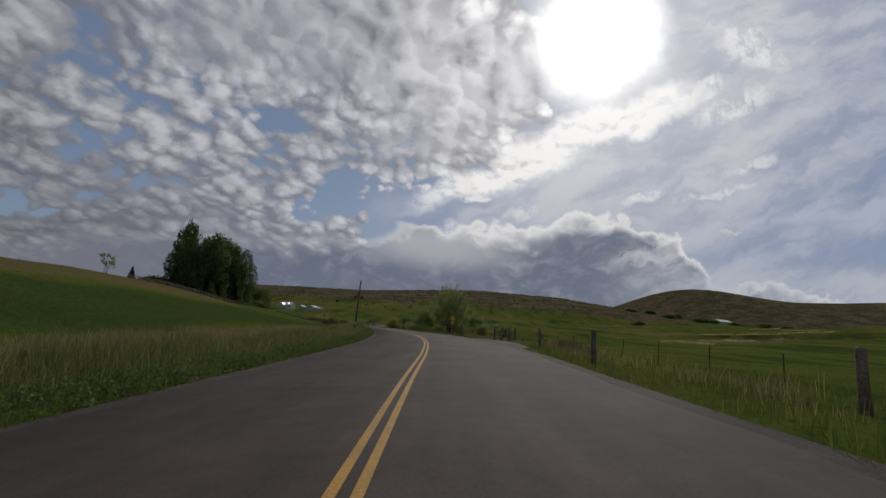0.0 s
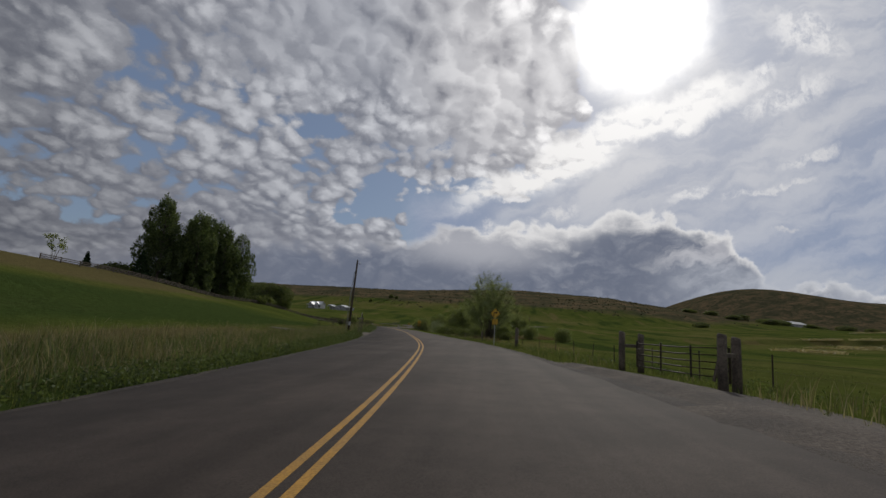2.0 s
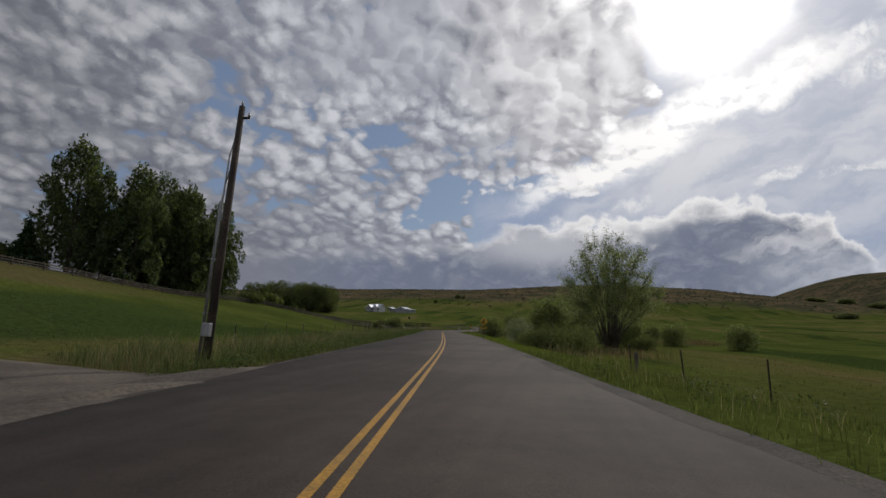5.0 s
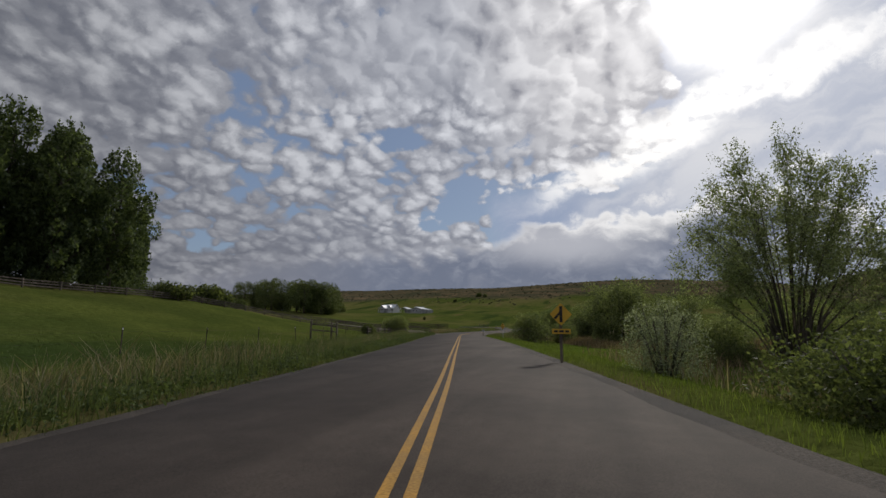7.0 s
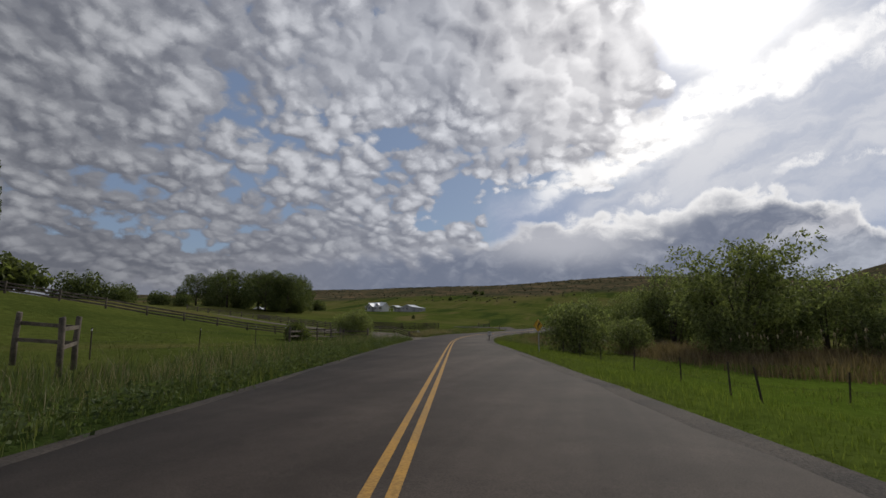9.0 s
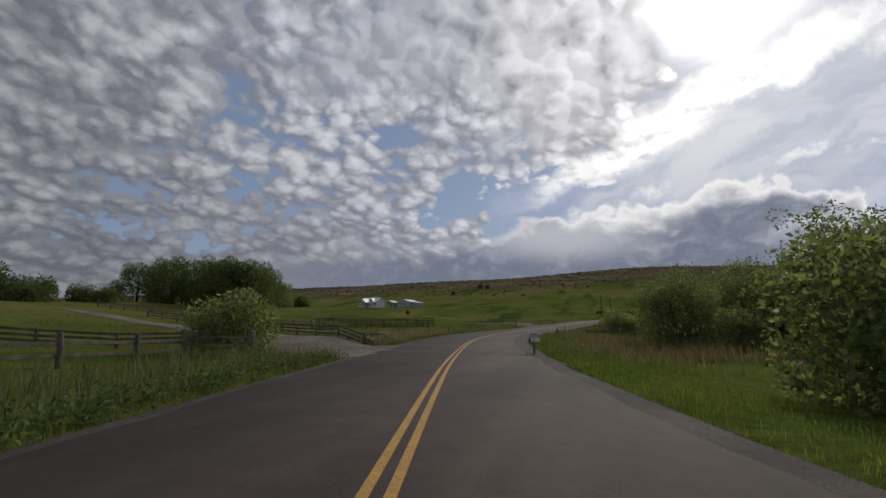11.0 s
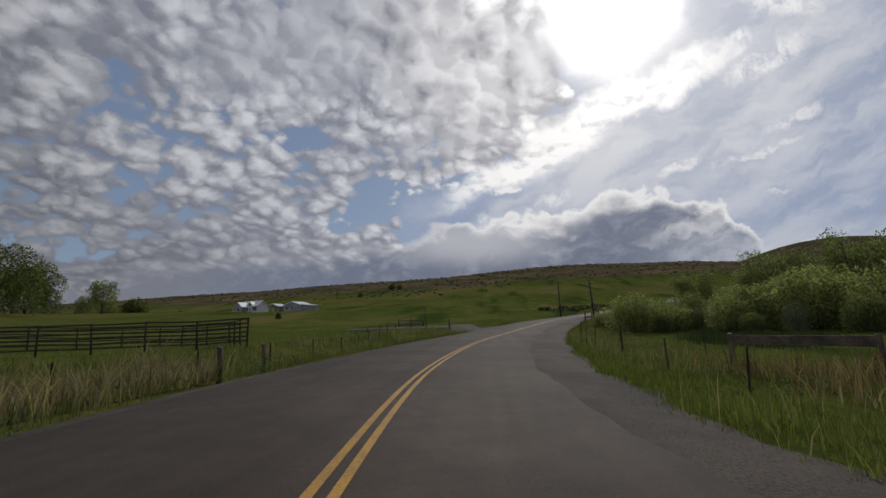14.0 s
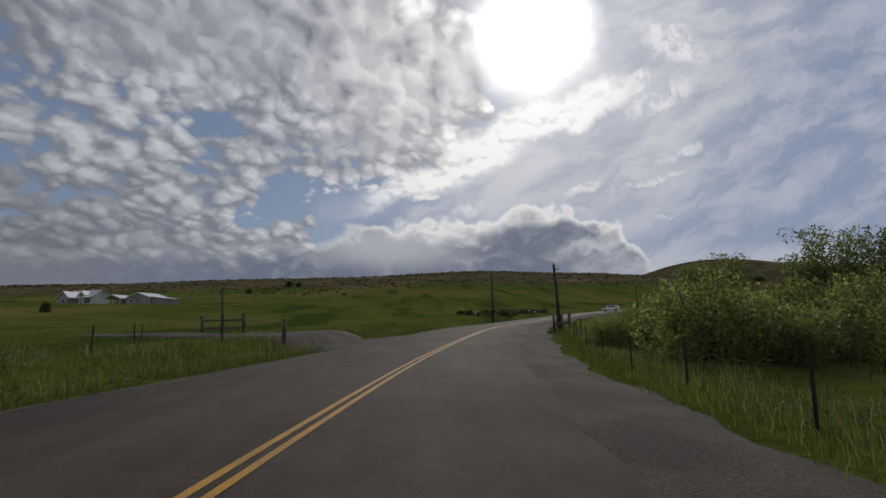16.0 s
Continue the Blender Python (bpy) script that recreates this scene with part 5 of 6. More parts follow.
def lone_post(x, y, meshes, label="weathered round wooden fence post in the grass"):
    ob = thing("fence_post", label, "fence post", (x, y, hgt(x, y)), "lone fence posts")
    p = new("post", meshes)
    p.parent = ob
    return ob


# field fence right of the first bend, with its wooden posts and the gate
wire_fence([(15.5, -4.0), (14.2, 12.0), (13.4, 22.0), (12.2, 35.0), (11.2, 47.5), (9.8, 60.0)], 4.6, "wire fence with thin steel posts along the low field", 3, 0, 1)
for k, (x, y) in enumerate(((8.7, 9.8), (6.4, 19.9), (6.4, 31.0))):
    lone_post(x, y, WOOD[k], "stout weathered wooden post in the roadside grass")
wire_fence([(9.4, 66.0), (8.2, 75.0), (6.6, 81.5), (4.6, 87.0), (1.0, 98.0), (-2.0, 106.0)], 4.0, "wire fence with thin steel posts along a meadow", 3, 0, 2)
for k, (x, y) in enumerate(((2.8, 66.7), (0.3, 79.5), (-2.2, 103.0))):
    lone_post(x, y, THICK[k % 2] if k == 0 else SHORT, "stout dark wooden post beside the road")
rail_fence([(-36.5, 156.4), (-37.9, 158.0), (-40.1, 157.3)], 2.1, "braced wooden fence corner in the tall grass", (0.95, 1.55), post=wood_post_mesh("wood_post", 0.10, 1.95, 8), seed=21)
wire_fence([(-15.4, 159.2), (-16.4, 163.5), (-18.0, 170.0), (-21.0, 182.0)], 4.3, "wire fence with thin steel posts beside the road ditch", 3, 0, 3, sink=0.4)
wire_fence([(-15.8, 160.5), (-10.8, 163.5), (-3.0, 166.0), (6.0, 167.0)], 4.6, "wire fence with thin steel posts across the marsh", 3, 0, 4, sink=0.4)
wire_fence([(-30.2, 236.0), (-31.0, 248.5), (-30.3, 256.0), (-27.4, 271.0), (-24.6, 283.0), (-21.0, 291.0)], 4.4, "wire fence with steel posts on the inside of the bend", 4, 0, 5, sink=0.2)
wire_fence([(-29.8, 248.0), (-25.5, 249.5), (-20.5, 251.0)], 4.4, "slack wire fence leaving the road towards the creek", 3, 0, 6)
# left side
wire_fence([(-27.5, 110.0), (-31.0, 120.0), (-34.2, 130.0), (-37.4, 144.0), (-39.6, 156.0), (-41.0, 164.0), (-42.0, 171.0), (-45.4, 182.0)], 7.2, "wire fence with thin steel posts along the grassy slope", 3, 0, 7, True)
wire_fence([(-43.2, 213.5), (-44.2, 220.7), (-45.0, 230.0), (-45.2, 240.0), (-45.2, 250.0), (-46.0, 260.0), (-46.6, 270.0), (-46.8, 277.0), (-49.5, 283.0)], 4.6, "wire fence with steel posts along the meadow verge", 4, 0, 8, sink=0.35)
rail_fence([(-45.4, 182.5), (-46.4, 186.5), (-47.0, 196.0)], 3.2, "old grey wooden rail fence at the field corner", (0.5, 0.95), seed=1)
rail_fence([(-66.5, 96.0), (-66.5, 126.0), (-66.0, 150.0), (-64.5, 165.0), (-60.5, 180.0), (-56.0, 192.0), (-50.5, 203.5)], 3.6, "long dark wooden rail fence below the poplars", (0.26, 0.54, 0.82), post=SHORT, seed=2)
rail_fence([(-120.0, 20.0), (-104.0, 60.0), (-90.0, 96.0)], 4.5, "pale wooden rail fence along the crest", (0.5, 1.0), seed=3)
rail_fence([(-47.4, 195.9), (-44.5, 197.4)], 3.0, "short weathered rail panel beside the driveway", (0.28, 0.66, 1.08), post=THICK[0], broken=((0, 9),), seed=4)
rail_fence([(-78.0, 220.5), (-65.4, 217.2), (-54.3, 213.3), (-50.0, 210.6), (-42.5, 206.6)], 3.1, "dark wooden rail fence along the gravel driveway", (0.26, 0.54, 0.82), post=SHORT, seed=5)
rail_fence([(-42.4, 206.7), (-41.6, 208.4)], 3.6, "short wing of rail fence with fallen rails", (0.22, 0.54, 0.82), post=SHORT, broken=((0, 1),), seed=6)
rail_fence([(-120.0, 246.0), (-96.0, 246.0), (-71.2, 245.8)], 3.4, "dark wooden rail fence across the paddock", (0.35, 0.72, 1.05), seed=7)
STEEL_POST = wood_post_mesh("corral_post", 0.06, 1.75, 9)
STEEL_POST.materials.clear()
STEEL_POST.materials.append(MAT["rust"])
rail_fence([(-70.0, 245.5), (-60.5, 248.0), (-51.0, 250.5)], 3.0, "tall dark steel pipe corral", (0.35, 0.62, 0.89, 1.16, 1.43, 1.68), "pipe_corral", "rust", 0.085, STEEL_POST, seed=8)
rail_fence([(-70.0, 245.5), (-73.5, 254.0)], 3.0, "tall dark steel pipe corral", (0.35, 0.62, 0.89, 1.16, 1.43, 1.68), "pipe_corral", "rust", 0.085, STEEL_POST, seed=9)
rail_fence([(-51.0, 250.5), (-56.5, 258.0), (-65.0, 261.0), (-73.5, 254.0)], 3.0, "tall dark steel pipe corral", (0.35, 0.62, 0.89, 1.16, 1.43, 1.68), "pipe_corral", "rust", 0.085, STEEL_POST, seed=10)
for x, y in ((-44.7, 237.2), (-45.0, 240.6)):
    lone_post(x, y, SHORT, "stout dark wooden gate post in the meadow fence")
# the field gate beside the first bend
gate = thing("field_gate", "grey tubular field gate hanging between heavy wooden posts", "gate", (6.95, 46.1, hgt(6.95, 46.1)), turn=11)
for k in range(5):
    z = 0.25 + 0.2 * k
    part("bar", (pipe([(0.0, 0.0, z + 0.1), (0.1, 2.4, z + 0.02), (0.1, 4.9, z)], 0.022, 8), "rust"), gate)
for y in (0.05, 1.7, 3.3, 4.85):
    part("upright", (box((0.04, 0.05, 0.95), (0.06, y, 0.68), bevel=0.005), "rust"), gate)
part("brace", (box((0.05, 0.09, 0.62), (0.0, 0.5, 0.5), (20, 0, 0), 0.01), "old_wood"), gate)
for x, y in ((6.45, 45.4), (7.1, 46.0), (5.7, 51.4), (6.5, 51.7)):
    q = lone_post(x, y, THICK[int(y) % 2], "heavy weathered wooden gate post beside the field gate")
for (ax, ay), (bx, by) in (((6.45, 45.4), (7.1, 46.0)), ((5.7, 51.4), (6.5, 51.7))):
    b = thing("gate_rail", "grey wooden rail between two gate posts", "rail", ((ax + bx) / 2, (ay + by) / 2, hgt((ax + bx) / 2, (ay + by) / 2)), turn=math.degrees(math.atan2(by - ay, bx - ax)))
    part("rail", (box((math.hypot(bx - ax, by - ay), 0.08, 0.12), (0, 0, 0.95), bevel=0.015), "old_wood"), b)
lone_post(-32.2, 229.0, wood_post_mesh("wood_post", 0.07, 0.8, 12), "short brown wooden post in the verge inside the bend")
# posts and barrier at the far bend
for x, y in ((-19.5, 300.5), (-18.6, 302.5), (-17.0, 304.0)):
    lone_post(x, y, WOOD[0], "short wooden post at the edge of the bend")
rail_fence([(-22.4, 293.0), (-19.6, 297.0)], 2.6, "low grey wooden barrier at the edge of the bend", (0.55,), "road_barrier", "old_wood", 0.1, seed=11)
# corner of the side lane
rail_fence([(-49.5, 291.0), (-45.5, 287.5)], 2.6, "broken rail fence at the side lane", (0.4, 0.95), seed=13)
lone_post(-41.3, 281.0, WOOD[1], "short wooden post at the corner of the side lane")
for x, y, h in ((-44.0, 279.8, 2.7),):
    p = thing("stake", "thin leaning wooden stake beside the side lane", "stake", (x, y, hgt(x, y)))
    part("pole", (pipe([(0, 0, -0.2), (-0.15, 0, h)], [0.05, 0.04], 7), "pole_wood"), p)


# ---- lanes that leave the road ----
def lane(name, pts, half, label, mat="dirt"):
    a = smooth_rows([(x, y) for x, y in pts], 10)
    t = np.gradient(a, axis=0)
    t /= np.linalg.norm(t, axis=1)[:, None]
    r = np.stack([t[:, 1], -t[:, 0]], 1)
    V = []
    w = np.interp(np.arange(len(a)), np.arange(len(pts)) * 10, half)
    for o in (-1.12, -1.0, -0.6, -0.2, 0.2, 0.6, 1.0, 1.12):
        q = a + r * (o * w)[:, None]
        z = height(q[:, 0], q[:, 1]) + 0.10 * (1 - o * o) + 0.015
        k, d = beside(q[:, 0], q[:, 1])
        lift = RZ[k] - CROSS[k] * d - 0.02
        z = np.where(np.abs(d) < 5.4, np.maximum(z, lift), z) - (0.6 if abs(o) > 1 else 0.0)
        z[[0, -1]] -= 0.5
        V.append(np.stack([q[:, 0], q[:, 1], z], 1))
    V = np.stack(V, 1)
    tagged(new(name, mesh_np(name, V.reshape(-1, 3), grid_faces(V.shape[0], 8)[:, ::-1], mat, True)), label, "lane", kind="structure")


lane("side_road", [(-10.0, 89.0), (-14.5, 90.5), (-20.0, 91.5), (-27.0, 91.5)], [7.5, 4.6, 2.8, 1.6], "gravel side road joining the asphalt")
lane("driveway", [(-35.5, 199.0), (-42.0, 202.5), (-52.0, 206.5), (-64.0, 210.5), (-82.0, 214.0)], [6.5, 4.2, 2.8, 2.2, 2.0], "pale gravel driveway between rail fences")
lane("field_entrance", [(3.6, 10.0), (3.7, 24.0), (4.0, 36.0), (4.4, 44.0), (3.6, 50.0), (2.0, 55.0)], [0.6, 1.5, 2.4, 3.0, 1.8, 0.4], "bare brown earth apron of the field entrance at the gate", "apron")
lane("side_lane", [(-36.0, 284.0), (-42.0, 286.0), (-50.0, 289.5), (-58.0, 292.0)], [7.0, 4.0, 2.4, 0.9], "grey side lane curving off through the meadow", "gravel")


# ---- a car on the far road ----
def make_car():
    x, y, z = 20.5, 373.2, 3.05
    c = thing("car", "white car far off on the rising road", "car", (x, y, z), turn=145)
    body = prism([(-2.2, 0.35), (2.2, 0.35), (2.25, 0.75), (1.2, 0.95), (0.7, 1.55), (-1.5, 1.6), (-2.15, 1.0), (-2.25, 0.6)], 1.8)
    bmesh.ops.bevel(body, geom=body.edges[:], offset=0.08, segments=2, affect="EDGES")
    b = part("body", (body, "car_paint"), c)
    part("windscreen", (box((0.05, 1.45, 0.6), (0.98, 0, 1.25), (0, -40, 0)), "glass"), c)
    for s in (-1, 1):
        part("side_window", (box((1.7, 0.02, 0.36), (-0.4, s * 0.905, 1.28)), "glass"), c)
        part("headlight", (box((0.05, 0.32, 0.14), (2.24, s * 0.6, 0.68), bevel=0.01), "tip"), c)
        for wx in (-1.4, 1.4):
            w = part("wheel", (pipe([(wx, s * 0.7, 0.33), (wx, s * 0.93, 0.33)], 0.33, 16), "rubber"), c)
            part("rim", (pipe([(wx, s * 0.92, 0.33), (wx, s * 0.945, 0.33)], 0.2, 12), "steel"), w)


make_car()


# number board and reflectors on the wing of the driveway fence
def number_board(x, y, turn):
    b = thing("number_board", "small white board with dark bars on a fence end", "board", (x, y, hgt(x, y) + 0.84), turn=turn)
    part("plate", (box((0.46, 0.02, 0.22), bevel=0.004), "white"), b)
    for k in range(3):
        part("bar", (box((0.07, 0.008, 0.13), (-0.13 + 0.13 * k, -0.014, 0)), "black"), b)


number_board(-41.66, 208.30, 25)
for k in (0, 1):
    x, y = -42.36 + 0.16 * k, 206.78 + 0.30 * k
    r = thing("reflector", "round red reflector on a fence rail", "reflector", (x, y - 0.06, hgt(x, y) + 0.80), turn=30)
    part("disc", (pipe([(0, 0.02, 0), (0, -0.02, 0)], 0.07, 14), "red"), r)
    part("centre", (pipe([(0, -0.018, 0), (0, -0.026, 0)], 0.035, 12), "tip"), r)

# boards among the reeds
rail_fence([(-26.9, 243.4), (-23.3, 240.9)], 4.9, "weathered board barrier on two posts in the reeds", (1.02, 1.18), "board_barrier", "old_wood", 0.1, seed=31)
# ---- grass, reeds and sagebrush ----
def blades(name, x, y, tall, wide, mat, label, seed, lean=0.35, drop=0.0):
    """Many bent blades, two faces each, at places of the ground."""
    rng = np.random.default_rng(seed)
    n = len(x)
    z = height(x, y) - 0.03 + drop
    a = rng.uniform(0, 2 * math.pi, n)
    patch = 0.78 + 0.30 * wavy(x, y, 1.3) + 0.28 * wavy(x + 7, y - 11, 3.7)
    h = tall * rng.uniform(0.45, 1.3, n) * np.clip(patch, 0.3, 1.4)
    b = rng.uniform(0, 2 * math.pi, n)
    l = h * lean * rng.uniform(0.2, 1.6, n)
    w = wide * rng.uniform(0.6, 1.4, n)
    base = np.stack([x, y, z], 1)
    side = np.stack([np.cos(a), np.sin(a), np.zeros(n)], 1) * w[:, None]
    bend = np.stack([np.cos(b), np.sin(b), np.zeros(n)], 1) * l[:, None]
    mid = base + bend * 0.35 + np.stack([0 * h, 0 * h, h * 0.6], 1)
    top = base + bend + np.stack([0 * h, 0 * h, h], 1)
    V = np.stack([base - side * 0.5, base + side * 0.5, mid + side * 0.42, mid - side * 0.42, top + side * 0.08, top - side * 0.08], 1).reshape(-1, 3)
    i = np.arange(n)[:, None] * 6
    F = np.concatenate([i + np.array([0, 1, 2, 3]), i + np.array([3, 2, 4, 5])], 0)
    return tagged(new(name, mesh_np(name, V, F, mat)), label, "grass", kind="stuff")


LANES = [((-10, 89), (-27, 91.5), 3.4), ((-35, 199), (-52, 206.5), 4.0), ((-52, 206.5), (-82, 214), 2.6), ((3.6, 14), (3.9, 30), 1.3), ((3.6, 30), (4.2, 38), 1.9), ((4.0, 38), (4.2, 50), 2.2), ((-18.5, 254), (-14.5, 270), 4.6), ((-36, 284), (-52, 290.5), 4.4)]


def off_lanes(x, y):
    keep = np.ones(len(x), bool)
    for (ax, ay), (bx, by), r in LANES:
        dx, dy = bx - ax, by - ay
        t = np.clip(((x - ax) * dx + (y - ay) * dy) / (dx * dx + dy * dy), 0, 1)
        keep &= np.hypot(x - ax - t * dx, y - ay - t * dy) > r
    return keep


def strip(n, y0, y1, d0, d1, seed, power=1.0, clump=0.0):
    """Places beside the road: between d0 and d1 m from its edge on one side (left: minus)."""
    rng = np.random.default_rng(seed)
    u = rng.uniform(0, 1, n) ** power
    k = np.interp(rng.uniform(y0, y1, n), RY, np.arange(len(RY)))
    i = k.astype(int)
    f = (k - i)[:, None]
    j = np.minimum(i + 1, len(RY) - 1)
    c = np.stack([RX, RY], 1)
    p = c[i] * (1 - f) + c[j] * f
    d = d0 + (d1 - d0) * u
    d = d + np.where(d < 0, -left_half(p[:, 1]), right_half(p[:, 1]))
    q = p + RIGHT[i] * d[:, None] + rng.normal(size=(n, 2)) * 0.12
    x, y = q.T
    keep = off_lanes(x, y)
    if clump:
        keep &= wavy(x * 1.0, y * 1.0, clump) + 0.6 * wavy(x + 5, y - 3, clump * 0.37) > rng.uniform(-0.9, 0.5, n)
    return x[keep], y[keep]


def add(*ps):
    return np.concatenate([p[0] for p in ps]), np.concatenate([p[1] for p in ps])


def marsh_front(n):
    """The marsh in front of the creek trees, with one open patch of bright grass."""
    x, y = strip(n, 162, 190, 12.0, 46.0, 39)
    keep = (np.hypot((x + 6.5) / 6.0, (y - 178.0) / 3.6) > 1.0) & (y + 0.55 * (x + 4) > 168)
    return x[keep], y[keep]


blades("verge_grass", *add(strip(37000, 2, 205, -0.45, -6.5, 1, 1.5), strip(20000, 205, 300, -0.5, -6.5, 2, 1.4)), 0.36, 0.016, "grass", "rough green verge grass beside the road", 11)
blades("verge_grass", *add(strip(16000, 2, 110, 0.5, 7.0, 3, 1.3), strip(12000, 196, 240, 0.9, 9.0, 4, 1.2), strip(13000, 236, 300, 2.2, 8.0, 5, 1.2)), 0.34, 0.016, "grass", "bright green grass beside the road shoulder", 12)
blades("lush_grass", *add(strip(46000, 108, 200, 0.6, 12.0, 61, 1.2), strip(12000, 198, 246, 0.9, 5.0, 66, 1.3), strip(9000, 246, 296, 2.4, 7.0, 67, 1.2)), 0.19, 0.014, "lush", "short bright green grass beside the creek", 18)
blades("tall_grass", *add(strip(47000, 2, 125, -1.6, -9.0, 6, 1.0, 3.1), strip(23000, 125, 205, -1.4, -8.0, 7, 1.0, 2.6)), 0.85, 0.016, "weed", "tall rank grass and weeds on the verge", 13)
blades("dry_grass", *add(strip(11000, 2, 95, -3.0, -14.0, 9, 0.8, 4.0), strip(17000, 2, 80, -8.5, -13.0, 62, 1.0, 5.0), strip(3000, 8, 44, 2.2, 5.0, 63, 1.0, 1.5), strip(5000, 90, 200, -2.0, -9.0, 10, 1.0, 3.0), strip(2600, 212, 245, -1.2, -4.2, 21, 1.0, 2.0), strip(5000, 245, 290, -1.0, -6.0, 22, 1.0, 2.5), strip(1600, 20, 110, 1.0, 6.0, 23, 1.0, 2.6),
                        strip(1300, 200, 235, 1.2, 7.0, 24, 1.0, 2.6), strip(5000, 240, 300, 2.6, 8.0, 25, 1.0, 2.6)), 0.62, 0.016, "dry_grass", "dry tan grass stalks among the green", 14)
blades("reeds", *add(strip(1000, 20, 75, -2.5, -5.5, 31, 1.0, 3.0), strip(2000, 105, 135, -3.5, -7.0, 32, 1.0, 2.5), strip(7500, 205, 238, -1.0, -3.4, 33, 1.0, 2.0), strip(900, 196, 240, 4.0, 12.0, 34, 1.0, 3.0), strip(1200, 118, 140, 4.0, 10.0, 35, 1.0, 3.0)), 0.95, 0.030, "dry_grass", "pale standing reeds in the ditch", 15, 0.55)
blades("seed_grass", *add(strip(17000, 2, 120, -2.0, -8.5, 64, 1.0, 3.3), strip(6000, 120, 200, -2.0, -6.5, 65, 1.0, 2.4)), 1.05, 0.011, "dry_grass", "tall pale seeding grass on the verge", 19, 0.5)
blades("marsh_grass", *add(strip(20000, 172, 208, 13.0, 38.0, 36, 1.0, 6.0), marsh_front(26000), strip(14000, 205, 245, 6.5, 24.0, 37, 1.0, 5.0), strip(3000, 120, 150, 5.5, 16.0, 38, 1.0, 3.0)), 0.95, 0.035, "marsh", "reddish brown marsh grass beyond the ditch", 16)
blades("meadow_grass", *add(strip(5000, 2, 205, -6.0, -18.0, 41, 1.3), strip(10000, 205, 300, -6.0, -30.0, 42, 1.5), strip(10000, 2, 120, 6.0, 30.0, 43, 1.5), strip(11000, 120, 300, 8.0, 36.0, 44, 1.4)), 0.20, 0.03, "grass", "short green meadow grass", 17)


def weed_clumps(n_each, places, seed):
    rng = np.random.default_rng(seed)
    x, y = places
    z = height(x, y)
    c = np.repeat(np.stack([x, y, z], 1), n_each, 0)
    s = np.repeat(rng.uniform(0.25, 0.6, len(x)), n_each)
    d = rng.normal(size=(len(c), 3))
    d /= np.linalg.norm(d, axis=1)[:, None]
    d[:, 2] = np.abs(d[:, 2])
    pts = c + d * s[:, None] * np.array([1.0, 1.0, 1.1]) * rng.uniform(0.5, 1, len(c))[:, None]
    me = leaf_mesh("weeds", pts, d, 0.05, "weed", rng, 0.2, 2.0)
    tagged(new("weeds", me), "broad leaved weeds along the road edge", "weeds", kind="stuff")


weed_clumps(36, add(strip(1800, 2, 200, -0.6, -3.6, 51, 1.6), strip(180, 200, 300, -0.8, -4.0, 52, 1.2), strip(90, 30, 110, 1.4, 7.0, 53, 1.0), strip(160, 200, 300, 2.4, 8.0, 55, 1.0)), 54)


def cattails(cx, cy, n, seed):
    """Tall stalks with pale fluffy heads."""
    rng = np.random.default_rng(seed)
    stalks, heads = bmesh.new(), bmesh.new()
    for x, y in zip(rng.normal(cx, 2.6, n), rng.normal(cy, 3.2, n)):
        z, h = hgt(x, y), rng.uniform(1.7, 2.5)
        a, b = rng.normal(size=2) * 0.10
        top = (x + a, y + b, z + h)
        pipe([(x, y, z - 0.1), (x + a * 0.5, y + b * 0.5, z + h * 0.6), top], [0.012, 0.010, 0.006], 4, stalks)
        pipe([(x + a * 0.9, y + b * 0.9, z + h - 0.28), (top[0], top[1], z + h - 0.12), (top[0], top[1], z + h + 0.04)], [0.02, 0.055, 0.015], 6, heads)
    ob = thing("cattails", "tall cattails with pale fluffy heads in the marsh", "cattails", (0, 0, 0), kind="stuff")
    part("stalks", (stalks, "dry_grass"), ob)
    part("heads", (heads, "reed_head"), ob, "pale fluffy seed heads")


cattails(-21.5, 221.0, 26, 81)
cattails(-4.0, 183.0, 34, 82)


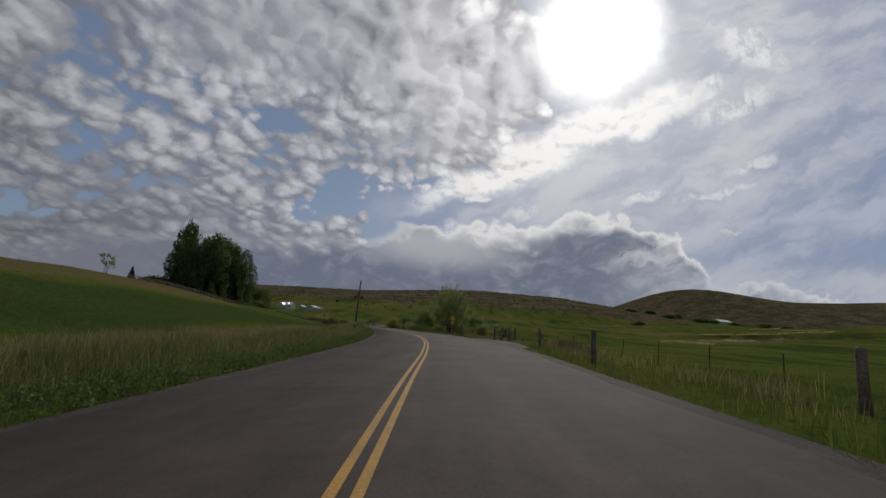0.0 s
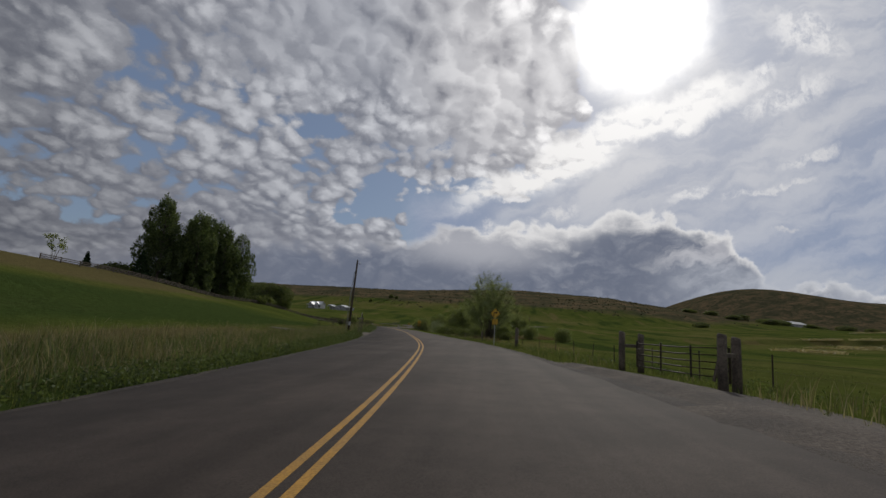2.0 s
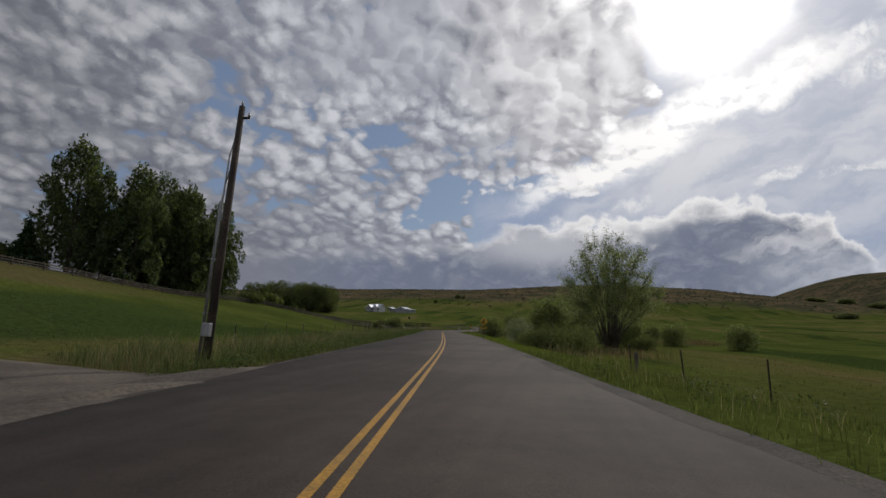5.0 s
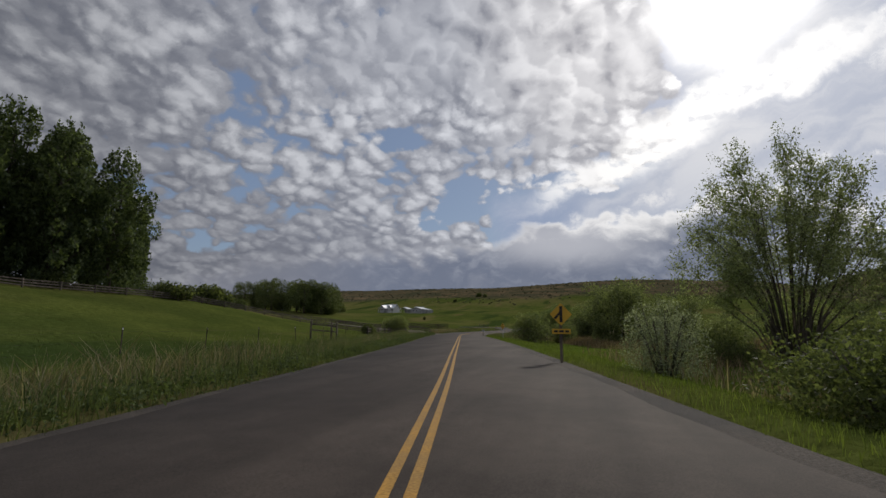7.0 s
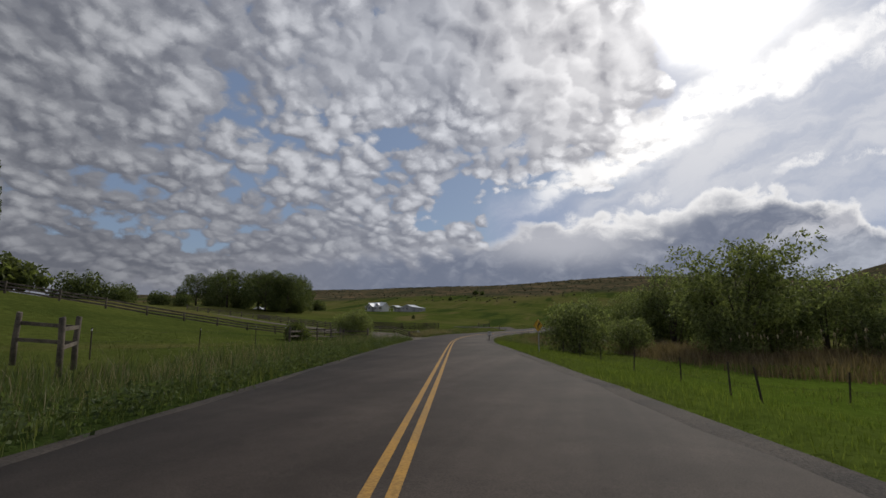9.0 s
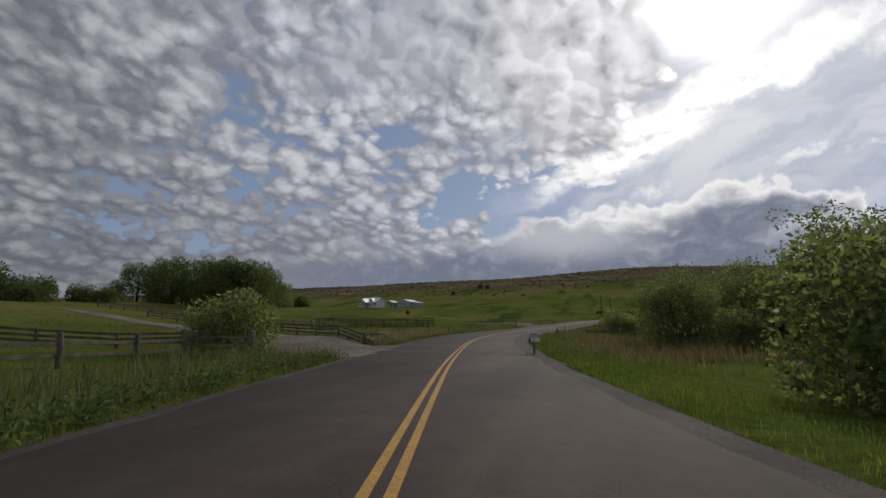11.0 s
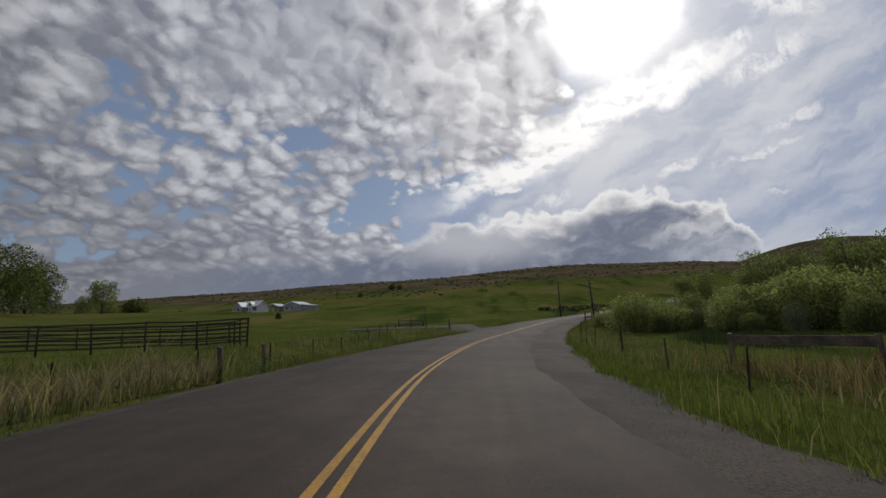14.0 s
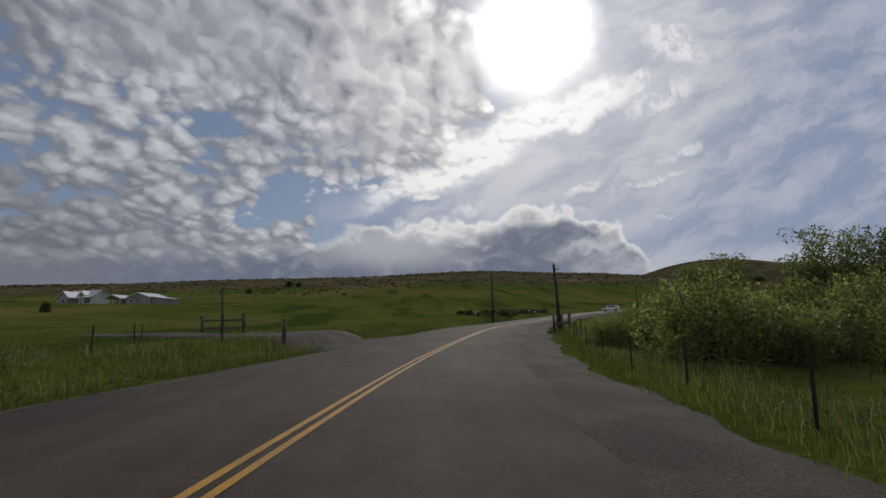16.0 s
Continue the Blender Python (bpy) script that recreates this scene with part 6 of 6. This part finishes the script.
def sagebrush():
    rng = np.random.default_rng(71)
    n = 5200
    x, y = rng.uniform(-700, 420, n), 470 + 430 * rng.uniform(0, 1, n) ** 0.8
    keep = (height(x, y) > 22 + 9 * wavy(x, y, 90.0)) & (wavy(x, y, 55.0) + 0.7 * wavy(x + 40, y, 21.0) > rng.uniform(-1.0, 0.8, n))
    x, y = x[keep], y[keep]
    x2, y2 = rng.uniform(-20, 60, 260), rng.uniform(335, 372, 260)
    k, d = beside(x2, y2)
    m = d < -9
    x, y = np.concatenate([x, x2[m]]), np.concatenate([y, y2[m]])
    z = height(x, y)
    each = 16
    s = np.repeat(rng.uniform(0.5, 1.4, len(x)), each)
    c = np.repeat(np.stack([x, y, z], 1), each, 0)
    d = rng.normal(size=(len(c), 3))
    d /= np.linalg.norm(d, axis=1)[:, None]
    d[:, 2] = np.abs(d[:, 2]) * 0.8
    me = leaf_mesh("sagebrush", c + d * s[:, None] * 0.8, d, 0.7, "sage", rng, 0.0, 1.4)
    tagged(new("sagebrush", me), "grey-green sagebrush scattered over the dry hills", "shrubs", kind="stuff")


sagebrush()


def hay_rows():
    """Rows of cut hay drying in the field on the right."""
    rng = np.random.default_rng(91)
    X, Y = [], []
    for x0, y0, l in ((84, 162, 13), (90, 167, 8), (124, 204, 20), (134, 212, 10), (160, 231, 24), (139, 237, 10), (186, 240, 22), (205, 268, 18), (214, 312, 14)):
        t = rng.uniform(-0.5, 0.5, 900) * l
        X.append(x0 + t * 0.93 + rng.normal(size=900) * 1.1)
        Y.append(y0 - t * 0.34 + rng.normal(size=900) * 1.1)
    blades("cut_hay", np.concatenate(X), np.concatenate(Y), 0.7, 0.22, "hay", "pale rows of cut hay in the field", 92, 1.6)


hay_rows()


def shade_hollow(cx, cy, a, b, turn, n):
    """Dark blades standing in for the shade in the hollow below the thicket."""
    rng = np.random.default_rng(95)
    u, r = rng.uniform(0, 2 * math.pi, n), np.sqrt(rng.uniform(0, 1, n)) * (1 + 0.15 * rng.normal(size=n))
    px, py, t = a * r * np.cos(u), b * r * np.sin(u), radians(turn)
    blades("shade_blades", cx + px * math.cos(t) - py * math.sin(t), cy + px * math.sin(t) + py * math.cos(t), 0.55, 0.03, "shade_blades", "dark grass blades standing in for shade in a hollow below the thicket", 96)


shade_hollow(-16.5, 262.0, 4.4, 11.0, -16, 8000)
